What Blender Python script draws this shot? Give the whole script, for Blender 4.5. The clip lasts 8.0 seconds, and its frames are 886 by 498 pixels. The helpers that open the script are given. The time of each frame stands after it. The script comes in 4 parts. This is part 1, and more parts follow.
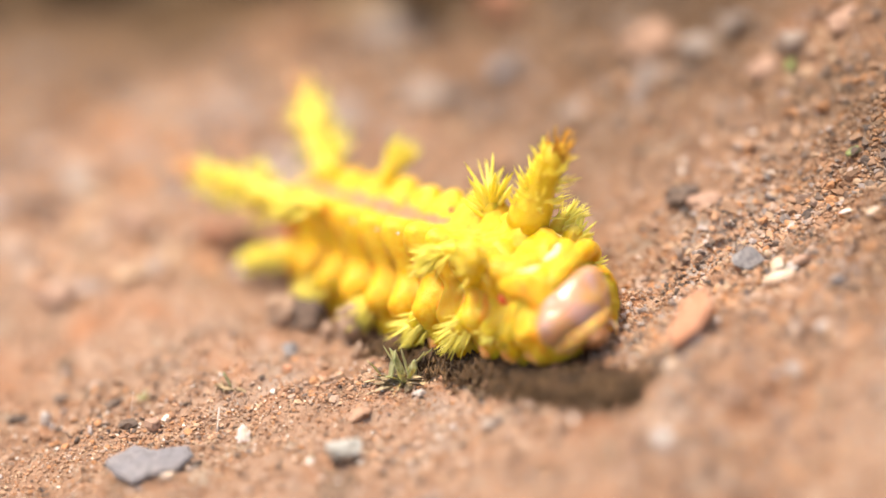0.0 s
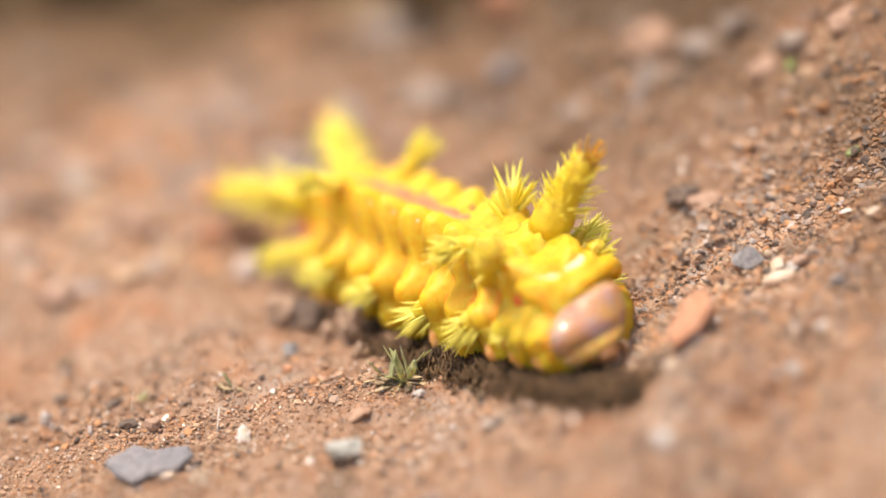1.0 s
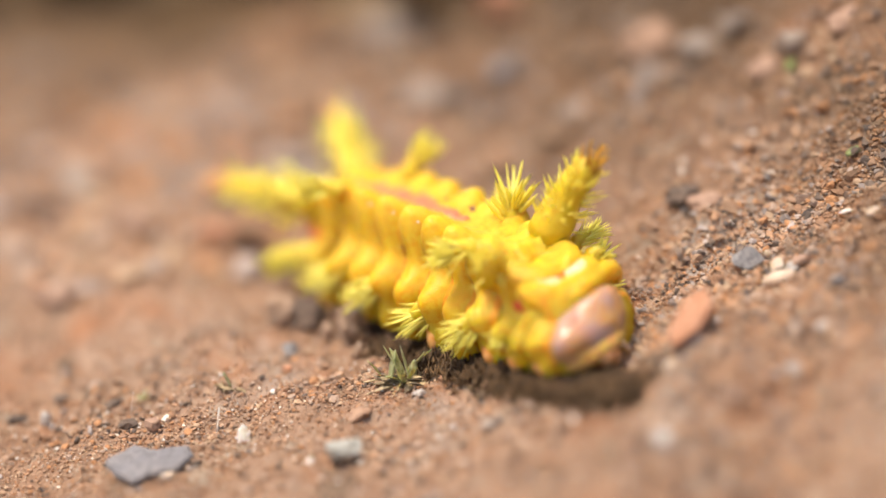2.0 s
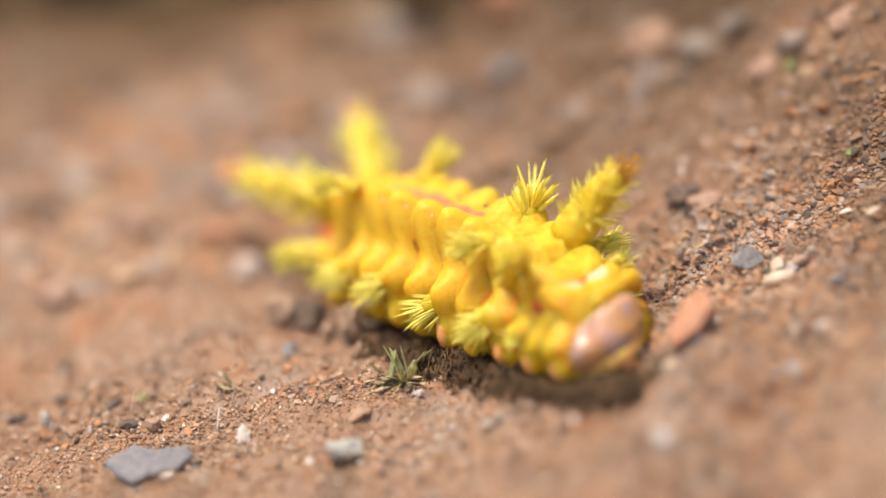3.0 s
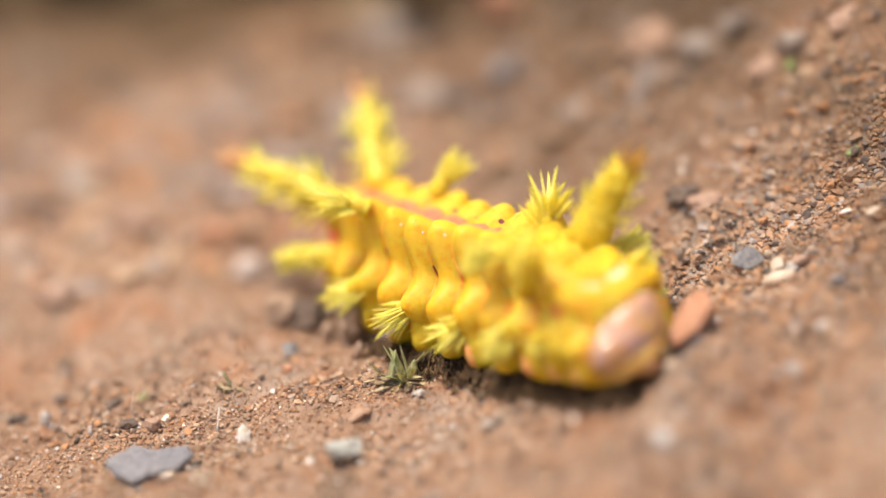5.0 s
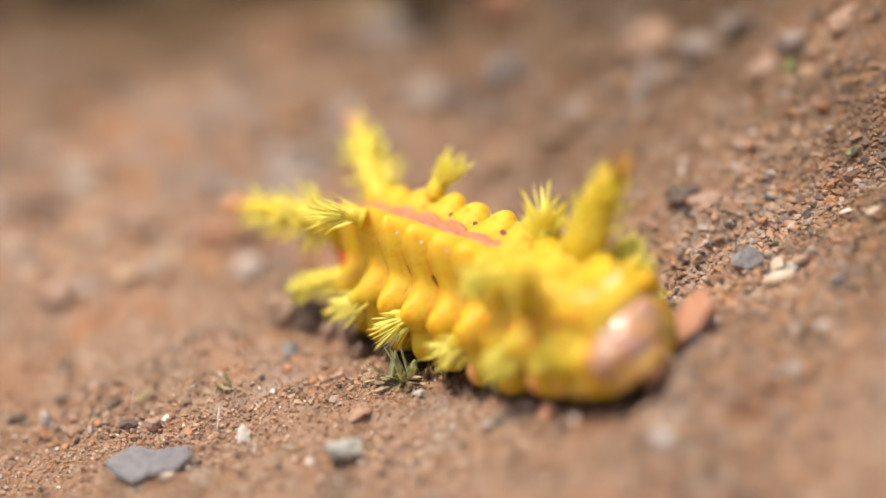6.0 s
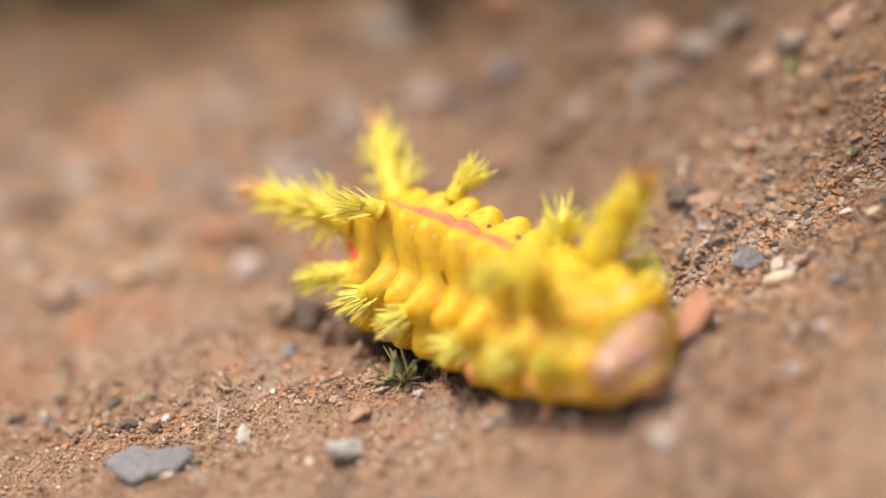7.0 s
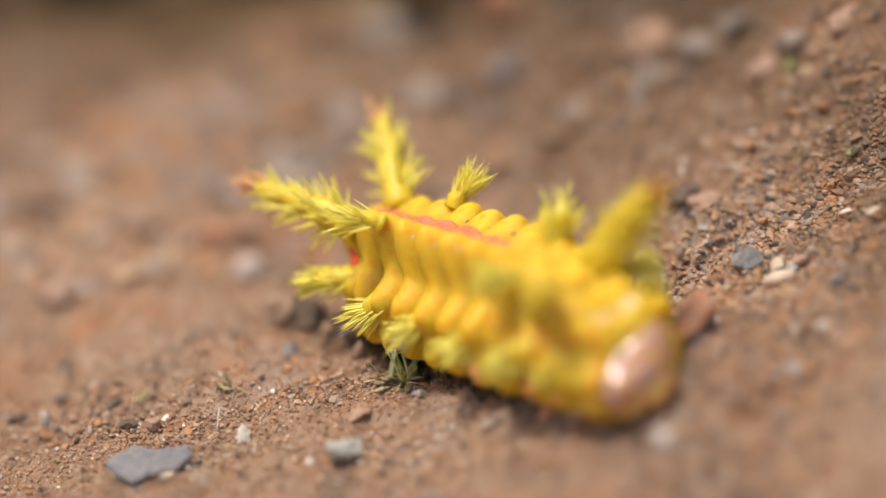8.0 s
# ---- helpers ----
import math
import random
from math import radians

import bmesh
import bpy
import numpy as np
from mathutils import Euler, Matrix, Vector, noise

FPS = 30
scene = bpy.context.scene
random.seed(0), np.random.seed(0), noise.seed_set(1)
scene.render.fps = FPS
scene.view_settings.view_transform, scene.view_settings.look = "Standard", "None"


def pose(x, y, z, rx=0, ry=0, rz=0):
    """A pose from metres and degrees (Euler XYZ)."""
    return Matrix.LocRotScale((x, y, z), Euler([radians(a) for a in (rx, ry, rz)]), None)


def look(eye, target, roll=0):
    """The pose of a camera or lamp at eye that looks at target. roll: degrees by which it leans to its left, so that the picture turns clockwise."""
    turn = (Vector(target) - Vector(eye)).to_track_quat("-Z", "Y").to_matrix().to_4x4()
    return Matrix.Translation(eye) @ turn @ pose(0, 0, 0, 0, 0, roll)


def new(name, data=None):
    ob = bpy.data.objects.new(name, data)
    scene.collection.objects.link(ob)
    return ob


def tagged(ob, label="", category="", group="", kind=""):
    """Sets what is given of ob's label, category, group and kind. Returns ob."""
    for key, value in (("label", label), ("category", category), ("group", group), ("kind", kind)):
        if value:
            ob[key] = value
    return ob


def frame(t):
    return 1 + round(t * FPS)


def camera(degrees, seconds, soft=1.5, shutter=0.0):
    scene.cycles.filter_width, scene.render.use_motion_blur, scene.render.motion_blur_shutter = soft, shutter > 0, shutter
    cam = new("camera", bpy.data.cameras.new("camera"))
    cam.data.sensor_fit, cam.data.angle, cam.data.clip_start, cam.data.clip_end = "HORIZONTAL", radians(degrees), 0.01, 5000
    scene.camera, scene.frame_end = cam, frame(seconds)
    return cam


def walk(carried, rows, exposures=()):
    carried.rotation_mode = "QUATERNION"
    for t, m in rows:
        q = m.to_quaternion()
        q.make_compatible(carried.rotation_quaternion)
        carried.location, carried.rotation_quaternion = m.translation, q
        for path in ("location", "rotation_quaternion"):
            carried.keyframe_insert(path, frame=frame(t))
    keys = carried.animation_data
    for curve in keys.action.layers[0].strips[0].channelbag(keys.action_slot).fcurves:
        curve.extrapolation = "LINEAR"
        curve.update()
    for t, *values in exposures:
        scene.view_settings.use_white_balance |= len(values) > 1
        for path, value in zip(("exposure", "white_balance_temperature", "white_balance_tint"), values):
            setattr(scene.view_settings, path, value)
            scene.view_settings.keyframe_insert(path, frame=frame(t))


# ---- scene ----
# One caterpillar crawling over red soil, seen from a tripod. Plan numbers are in millimetres, turned into metres by MM.
MM = 0.001

# ---- camera: fixed on a tripod, close-up lens with a shallow depth of field ----
EYE = (0.002375, -0.151062, 0.066891)
cam = camera(20, 8.0, soft=1.5)
cam.data.dof.use_dof = True
cam.data.dof.focus_distance = 0.1645
cam.data.dof.aperture_fstop = 6.2
AIM = look(EYE, (0.002375, 0.002979, 0.007760))
walk(cam, [(0.0, AIM), (8.0, AIM)],
     exposures=[(0, 1.20, 6950, 14), (1, 1.02, 6900, 13.5), (3, 0.81, 6830, 12), (3.5, 0.95, 6827, 12), (4.5, 0.95, 6820, 12), (6, 0.73, 6750, 10.5), (7, 0.74, 6750, 10.5), (7.5, 0.68, 6750, 10.5), (8, 0.48, 6750, 10.5)])

# ---- light: bright hazy daylight, high and a little from behind ----
world = bpy.data.worlds.new("world")
scene.world = world
world.use_nodes = True
wn = world.node_tree.nodes
sky = wn.new("ShaderNodeTexSky")
sky.sky_type = "NISHITA"
sky.sun_disc = False
sky.sun_elevation = radians(71)
sky.sun_rotation = radians(-115)
sky.dust_density = 4.0
wn["Background"].inputs["Strength"].default_value = 0.12
world.node_tree.links.new(sky.outputs[0], wn["Background"].inputs["Color"])
sun = new("sun", bpy.data.lights.new("sun", "SUN"))
sun.data.energy = 2.15
sun.data.angle = radians(8)
sun.data.color = (1.0, 0.93, 0.82)
sun.matrix_world = look((-0.30, -0.14, 0.94), (0, 0, 0))


# ---- materials ----
def mix_colour(nt, fac, a, b):
    n = nt.nodes.new("ShaderNodeMix")
    n.data_type = "RGBA"
    for sock, v in ((n.inputs[0], fac), (n.inputs[6], a), (n.inputs[7], b)):
        if isinstance(v, bpy.types.NodeSocket):
            nt.links.new(v, sock)
        else:
            sock.default_value = v if isinstance(v, float) else (*v, 1)
    return n.outputs[2]


def noise_fac(nt, coord, size_mm, detail, lo, hi, distortion=0.0):
    n = nt.nodes.new("ShaderNodeTexNoise")
    n.inputs["Scale"].default_value = 1000.0 / size_mm
    n.inputs["Detail"].default_value = detail
    n.inputs["Distortion"].default_value = distortion
    nt.links.new(coord, n.inputs["Vector"])
    r = nt.nodes.new("ShaderNodeMapRange")
    r.inputs[1].default_value, r.inputs[2].default_value = lo, hi
    nt.links.new(n.outputs[0], r.inputs[0])
    return r.outputs[0]


def surface(name, base, coarse, fine, coarse_mm=6.0, fine_mm=0.7, rough=0.85, bump_mm=0.25, relief=0.06,
            subsurface=0.0, radius=(1, 0.6, 0.2), depth_mm=0.8, vary=0.0, island=0.0, coat=0.0, spec=0.5, third=None, glow_through=0.0, darker_back=False, palette=(), blotch=False):
    """base colour, broken by a coarse and a fine second colour; vary shifts the value from object to object, island from piece to piece."""
    m = bpy.data.materials.new(name)
    m.use_nodes = True
    nt = m.node_tree
    bsdf = nt.nodes["Principled BSDF"]
    co = nt.nodes.new("ShaderNodeTexCoord").outputs["Object"]
    col = mix_colour(nt, noise_fac(nt, co, coarse_mm, 4, 0.4, 0.62, 0.4), base, coarse)
    col = mix_colour(nt, noise_fac(nt, co, fine_mm, 5, 0.46, 0.66), col, fine)
    if third:
        col = mix_colour(nt, noise_fac(nt, co, fine_mm * 3.1, 3, 0.58, 0.68), col, third)
    if palette:
        pick = nt.nodes.new("ShaderNodeValToRGB")
        pick.color_ramp.interpolation = "CONSTANT"
        while len(pick.color_ramp.elements) < len(palette):
            pick.color_ramp.elements.new(0.5)
        for k, c in enumerate(palette):
            pick.color_ramp.elements[k].position = k / len(palette)
            pick.color_ramp.elements[k].color = (*c, 1)
        nt.links.new(nt.nodes.new("ShaderNodeNewGeometry").outputs["Random Per Island"], pick.inputs[0])
        col = mix_colour(nt, 0.75, col, pick.outputs[0])
    if blotch:
        col = mix_colour(nt, noise_fac(nt, co, 8.0, 3, 0.54, 0.66, 0.5), col, (0.33, 0.165, 0.09))
        col = mix_colour(nt, noise_fac(nt, co, 5.3, 3, 0.57, 0.68, 0.8), col, (0.17, 0.118, 0.08))
        col = mix_colour(nt, noise_fac(nt, co, 11.0, 3, 0.58, 0.7, 0.5), col, (0.33, 0.27, 0.22))
    if darker_back:
        # colour turns darker brown farther back and up the bank, with a ragged edge
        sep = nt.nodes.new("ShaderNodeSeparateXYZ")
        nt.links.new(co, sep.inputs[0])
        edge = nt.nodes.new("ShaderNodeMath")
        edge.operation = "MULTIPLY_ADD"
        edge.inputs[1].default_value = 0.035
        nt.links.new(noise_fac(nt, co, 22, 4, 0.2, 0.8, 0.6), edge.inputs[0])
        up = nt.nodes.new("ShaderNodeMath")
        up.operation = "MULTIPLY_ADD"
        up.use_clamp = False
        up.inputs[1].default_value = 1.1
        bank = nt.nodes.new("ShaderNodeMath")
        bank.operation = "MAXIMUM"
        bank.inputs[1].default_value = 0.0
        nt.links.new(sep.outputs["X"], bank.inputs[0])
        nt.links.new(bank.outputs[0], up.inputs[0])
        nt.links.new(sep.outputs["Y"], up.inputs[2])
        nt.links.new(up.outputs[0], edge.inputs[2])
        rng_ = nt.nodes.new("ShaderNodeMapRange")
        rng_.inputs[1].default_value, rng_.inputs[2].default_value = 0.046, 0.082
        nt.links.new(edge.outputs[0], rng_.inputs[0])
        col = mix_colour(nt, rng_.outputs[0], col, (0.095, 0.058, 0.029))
    if vary or island:
        src = nt.nodes.new("ShaderNodeObjectInfo").outputs["Random"] if vary else nt.nodes.new("ShaderNodeNewGeometry").outputs["Random Per Island"]
        amt = vary or island
        r = nt.nodes.new("ShaderNodeMapRange")
        r.inputs[3].default_value, r.inputs[4].default_value = 1 - amt, 1 + amt
        nt.links.new(src, r.inputs[0])
        h = nt.nodes.new("ShaderNodeHueSaturation")
        nt.links.new(r.outputs[0], h.inputs["Value"])
        nt.links.new(col, h.inputs["Color"])
        col = h.outputs[0]
    nt.links.new(col, bsdf.inputs["Base Color"])
    bsdf.inputs["Specular IOR Level"].default_value = spec
    rr = nt.nodes.new("ShaderNodeMapRange")
    rr.inputs[3].default_value, rr.inputs[4].default_value = max(rough - 0.1, 0.04), min(rough + 0.1, 1)
    nt.links.new(noise_fac(nt, co, fine_mm * 1.7, 3, 0.3, 0.7), rr.inputs[0])
    nt.links.new(rr.outputs[0], bsdf.inputs["Roughness"])
    if subsurface:
        bsdf.inputs["Subsurface Weight"].default_value = subsurface
        bsdf.inputs["Subsurface Radius"].default_value = radius
        bsdf.inputs["Subsurface Scale"].default_value = depth_mm * MM
    if coat:
        bsdf.inputs["Coat Weight"].default_value = coat
        bsdf.inputs["Coat Roughness"].default_value = 0.1
    b = nt.nodes.new("ShaderNodeBump")
    b.inputs["Distance"].default_value = relief * MM
    n = nt.nodes.new("ShaderNodeTexNoise")
    n.inputs["Scale"].default_value = 1000.0 / bump_mm
    n.inputs["Detail"].default_value = 4
    nt.links.new(co, n.inputs["Vector"])
    nt.links.new(n.outputs[0], b.inputs["Height"])
    nt.links.new(b.outputs[0], bsdf.inputs["Normal"])
    if glow_through:
        thin = nt.nodes.new("ShaderNodeBsdfTranslucent")
        nt.links.new(col, thin.inputs["Color"])
        mixed = nt.nodes.new("ShaderNodeMixShader")
        mixed.inputs[0].default_value = glow_through
        nt.links.new(bsdf.outputs[0], mixed.inputs[1])
        nt.links.new(thin.outputs[0], mixed.inputs[2])
        nt.links.new(mixed.outputs[0], nt.nodes["Material Output"].inputs["Surface"])
    return m


SOIL = surface("red_soil", (0.305, 0.189, 0.120), (0.350, 0.236, 0.163), (0.236, 0.132, 0.080), 14, 0.9, 0.95, 0.3, 0.3, third=(0.340, 0.261, 0.189), spec=0.15, darker_back=True, blotch=True)
CRUMB = surface("soil_crumb", (0.371, 0.206, 0.116), (0.429, 0.259, 0.166), (0.290, 0.141, 0.078), 5, 0.5, 0.95, 0.2, 0.12, island=0.2, spec=0.2, darker_back=True,
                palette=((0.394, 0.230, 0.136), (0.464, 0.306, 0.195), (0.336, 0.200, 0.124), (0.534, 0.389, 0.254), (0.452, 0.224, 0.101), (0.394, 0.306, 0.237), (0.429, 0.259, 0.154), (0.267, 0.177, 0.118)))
GRIT = surface("grey_grit", (0.29, 0.245, 0.215), (0.36, 0.29, 0.24), (0.19, 0.155, 0.14), 4, 0.5, 0.75, 0.2, 0.08, island=0.5, darker_back=True)
PALE = surface("pale_grit", (0.68, 0.58, 0.46), (0.75, 0.70, 0.62), (0.55, 0.40, 0.27), 3, 0.5, 0.6, 0.2, 0.05, island=0.25)
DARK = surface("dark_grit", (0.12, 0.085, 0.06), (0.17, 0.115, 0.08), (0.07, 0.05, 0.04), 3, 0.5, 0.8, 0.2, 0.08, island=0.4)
SLATE = surface("slate", (0.185, 0.175, 0.178), (0.235, 0.215, 0.205), (0.135, 0.125, 0.125), 2.5, 0.4, 0.6, 0.25, 0.05)
GREYROCK = surface("grey_rock", (0.20, 0.19, 0.185), (0.27, 0.25, 0.23), (0.12, 0.11, 0.11), 1.5, 0.3, 0.6, 0.2, 0.06)
LIGHTROCK = surface("light_grey_rock", (0.42, 0.38, 0.335), (0.50, 0.44, 0.38), (0.31, 0.26, 0.225), 1.6, 0.4, 0.65, 0.2, 0.05)
WHITEROCK = surface("white_rock", (0.72, 0.67, 0.58), (0.78, 0.74, 0.68), (0.60, 0.50, 0.38), 1.2, 0.3, 0.5, 0.2, 0.04, subsurface=0.2)
CREAM = surface("cream_rock", (0.56, 0.44, 0.32), (0.62, 0.52, 0.41), (0.47, 0.33, 0.21), 1.4, 0.35, 0.55, 0.2, 0.04, subsurface=0.15)
TERRACOTTA = surface("terracotta_rock", (0.46, 0.225, 0.125), (0.52, 0.29, 0.18), (0.38, 0.17, 0.09), 2, 0.4, 0.85, 0.25, 0.07)
PALECLOD = surface("pale_clod_soil", (0.37, 0.255, 0.175), (0.43, 0.31, 0.22), (0.25, 0.16, 0.105), 1.6, 0.5, 0.95, 0.25, 0.12, spec=0.2)
CLOD = surface("clod_soil", (0.39, 0.245, 0.16), (0.45, 0.30, 0.21), (0.29, 0.17, 0.11), 2, 0.5, 0.95, 0.25, 0.12, spec=0.2)
GREENGREY = surface("green_grey_rock", (0.36, 0.355, 0.31), (0.45, 0.44, 0.40), (0.22, 0.215, 0.18), 1.6, 0.4, 0.7, 0.2, 0.05)
GREYBROWN = surface("grey_brown_rock", (0.31, 0.25, 0.20), (0.37, 0.30, 0.24), (0.23, 0.18, 0.14), 2, 0.5, 0.85, 0.25, 0.08)
BROWNROCK = surface("brown_rock", (0.34, 0.21, 0.14), (0.42, 0.28, 0.20), (0.22, 0.13, 0.085), 2, 0.5, 0.85, 0.25, 0.08)
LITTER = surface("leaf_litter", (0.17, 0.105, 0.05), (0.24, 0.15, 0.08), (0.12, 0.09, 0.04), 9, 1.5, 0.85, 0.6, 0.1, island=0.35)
BLADE = surface("grass_blade", (0.40, 0.43, 0.17), (0.50, 0.50, 0.28), (0.27, 0.30, 0.10), 1.2, 0.25, 0.5, 0.15, 0.02, subsurface=0.2, vary=0.3)
STRAW = surface("dry_blade", (0.36, 0.27, 0.145), (0.45, 0.35, 0.21), (0.23, 0.155, 0.075), 1.2, 0.3, 0.7, 0.15, 0.03, vary=0.35)
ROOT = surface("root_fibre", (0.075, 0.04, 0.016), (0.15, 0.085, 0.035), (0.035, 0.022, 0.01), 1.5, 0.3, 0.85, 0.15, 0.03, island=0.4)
LEAFBIT = surface("leaf_bit", (0.20, 0.25, 0.075), (0.28, 0.32, 0.13), (0.13, 0.16, 0.05), 0.9, 0.2, 0.5, 0.1, 0.02, subsurface=0.2)
HAIR = surface("pale_hair", (0.75, 0.70, 0.62), (0.80, 0.77, 0.72), (0.6, 0.52, 0.42), 1, 0.3, 0.4, 0.1, 0.005)

SKIN = surface("yellow_skin", (0.635, 0.395, 0.023), (0.65, 0.465, 0.042), (0.62, 0.33, 0.013), 2.4, 0.6, 0.5, 0.16, 0.03,
               subsurface=0.9, radius=(1.0, 0.66, 0.1), depth_mm=1.8, spec=0.25)
FLESH = surface("scolus_flesh", (0.63, 0.475, 0.02), (0.66, 0.52, 0.04), (0.58, 0.40, 0.014), 1.4, 0.4, 0.45, 0.15, 0.04,
                subsurface=0.8, radius=(1.0, 0.7, 0.08), depth_mm=0.9)
NEEDLE = surface("yellow_needle", (0.96, 0.88, 0.14), (0.97, 0.92, 0.30), (0.93, 0.82, 0.07), 0.9, 0.3, 0.4, 0.1, 0.01, vary=0.05, glow_through=0.3)
TIPSPINE = surface("rusty_spine", (0.70, 0.36, 0.05), (0.84, 0.60, 0.08), (0.42, 0.15, 0.03), 0.7, 0.3, 0.45, 0.1, 0.01, vary=0.35, glow_through=0.35)
TAILSPINE = surface("orange_spine", (0.90, 0.58, 0.30), (0.91, 0.65, 0.32), (0.82, 0.44, 0.18), 0.7, 0.3, 0.45, 0.1, 0.01, vary=0.1, glow_through=0.45)
FOLD = surface("orange_fold", (0.70, 0.32, 0.016), (0.73, 0.39, 0.02), (0.64, 0.22, 0.013), 1.2, 0.4, 0.5, 0.16, 0.03,
               subsurface=0.4, radius=(1.0, 0.4, 0.05), depth_mm=0.6, spec=0.3)
STRIPE = surface("coral_stripe", (0.62, 0.17, 0.09), (0.66, 0.25, 0.11), (0.55, 0.12, 0.05), 0.9, 0.3, 0.4, 0.12, 0.03, subsurface=0.25, depth_mm=0.3)
PINK = surface("pink_tinge", (0.74, 0.36, 0.12), (0.76, 0.42, 0.16), (0.72, 0.30, 0.06), 0.7, 0.3, 0.45, 0.15, 0.02, subsurface=0.4, depth_mm=0.5, spec=0.3)
REDMARK = surface("red_mark", (0.62, 0.06, 0.01), (0.70, 0.12, 0.02), (0.40, 0.03, 0.01), 0.6, 0.2, 0.4, 0.12, 0.02)
DARKMARK = surface("dark_mark", (0.16, 0.02, 0.012), (0.22, 0.04, 0.02), (0.08, 0.012, 0.01), 0.4, 0.15, 0.4, 0.1, 0.02)
PALEMARK = surface("pale_mark", (0.76, 0.53, 0.32), (0.79, 0.60, 0.42), (0.73, 0.42, 0.14), 0.8, 0.3, 0.6, 0.12, 0.02, subsurface=0.4, depth_mm=0.6, spec=0.25)
SHIELD = surface("pink_shield", (0.44, 0.235, 0.15), (0.52, 0.29, 0.09), (0.42, 0.27, 0.23), 2.6, 1.3, 0.22, 0.9, 0.12,
                 subsurface=0.7, radius=(1, 0.5, 0.3), depth_mm=1.6, coat=0.55, spec=0.35)
RIM = surface("orange_rim", (0.62, 0.36, 0.09), (0.66, 0.43, 0.11), (0.56, 0.27, 0.09), 1.3, 0.4, 0.4, 0.3, 0.02,
              subsurface=0.5, radius=(1, 0.45, 0.1), depth_mm=1.2, spec=0.3)
MOUTH = surface("brown_head", (0.30, 0.12, 0.04), (0.40, 0.19, 0.07), (0.15, 0.06, 0.02), 0.9, 0.3, 0.3, 0.15, 0.02, coat=0.3)
LEG = surface("pale_leg", (0.72, 0.45, 0.20), (0.78, 0.58, 0.36), (0.60, 0.30, 0.10), 0.7, 0.3, 0.4, 0.12, 0.02, subsurface=0.3, depth_mm=0.4)
BRISTLE = surface("dark_bristle", (0.03, 0.025, 0.03), (0.05, 0.045, 0.05), (0.02, 0.02, 0.02), 0.6, 0.2, 0.35, 0.1, 0.005)


# ---- shapes ----
def link_mesh(name, verts, faces, material, smooth=True):
    me = bpy.data.meshes.new(name)
    me.from_pydata([tuple(v) for v in verts], [], [tuple(f) for f in faces])
    me.materials.append(material)
    if smooth:
        me.polygons.foreach_set("use_smooth", [True] * len(me.polygons))
    me.update()
    return new(name, me)


def part(name, verts, faces, material, parent, label="", smooth=True):
    """One mesh under a thing or under a part; its points are in the parent's space."""
    ob = link_mesh(name, verts, faces, material, smooth)
    ob.parent = parent
    if label:
        ob["label"] = label
    return ob


def ico(level):
    bm = bmesh.new()
    bmesh.ops.create_icosphere(bm, subdivisions=level, radius=1.0)
    v = np.array([p.co[:] for p in bm.verts])
    f = [tuple(q.index for q in p.verts) for p in bm.faces]
    bm.free()
    return v, f


ICO = {n: ico(n) for n in (1, 2, 3, 4)}


def rock(seed, level=3, cuts=9, lump=0.16, blunt=0.75):
    """A broken stone of unit radius: a lumpy ball with flat fracture faces."""
    rng = np.random.default_rng(seed)
    v, f = ICO[level]
    v = v.copy()
    off = rng.uniform(0, 50, 3)
    for k in range(len(v)):
        v[k] *= 1 + lump * noise.fractal(Vector(v[k] * 1.3 + off), 0.9, 2.0, 3)
    for _ in range(cuts):
        n = rng.normal(size=3)
        n /= np.linalg.norm(n)
        d = rng.uniform(blunt - 0.2, blunt + 0.12)
        over = np.maximum(v @ n - d, 0)
        v -= np.outer(over * 0.98, n)
    return v, f


def cone_spines(spines, sides=5):
    """Tapered, slightly bent needles. spines: (root, direction, length, radius), in millimetres."""
    verts, faces = [], []
    for root, way, length, rad, bend in spines:
        w = Vector(way).normalized()
        a = w.orthogonal().normalized()
        b = w.cross(a)
        root = Vector(root)
        bent = Vector(bend)
        rings = ((0.0, 1.0), (0.4, 0.85), (0.8, 0.5))
        first = len(verts)
        for q, k in rings:
            mid = root + w * (length * q) + bent * (length * q * q)
            for j in range(sides):
                an = 2 * math.pi * j / sides
                verts.append((mid + (a * math.cos(an) + b * math.sin(an)) * rad * k) * MM)
        verts.append((root + w * length + bent * length) * MM)
        top = len(verts) - 1
        for r in range(2):
            for j in range(sides):
                o, p = first + r * sides, first + (r + 1) * sides
                j2 = (j + 1) % sides
                faces.append((o + j, o + j2, p + j2, p + j))
        o = first + 2 * sides
        for j in range(sides):
            faces.append((o + j, o + (j + 1) % sides, top))
    return verts, faces


def tube(points, radii, sides=7):
    """A round bar through the points (millimetres) with closed rounded ends."""
    pts = [Vector(p) for p in points]
    verts, faces = [], []
    for i, p in enumerate(pts):
        w = (pts[min(i + 1, len(pts) - 1)] - pts[max(i - 1, 0)]).normalized()
        a = w.cross(Vector((0.31, 0.17, 0.93))).normalized()
        b = w.cross(a)
        for j in range(sides):
            an = 2 * math.pi * j / sides
            verts.append((p + (a * math.cos(an) + b * math.sin(an)) * radii[i]) * MM)
    n = len(pts)
    for i in range(n - 1):
        for j in range(sides):
            j2 = (j + 1) % sides
            faces.append((i * sides + j, i * sides + j2, (i + 1) * sides + j2, (i + 1) * sides + j))
    verts += [pts[0] * MM, pts[-1] * MM]
    for j in range(sides):
        j2 = (j + 1) % sides
        faces.append((j2, j, n * sides))
        faces.append(((n - 1) * sides + j, (n - 1) * sides + j2, n * sides + 1))
    return verts, faces


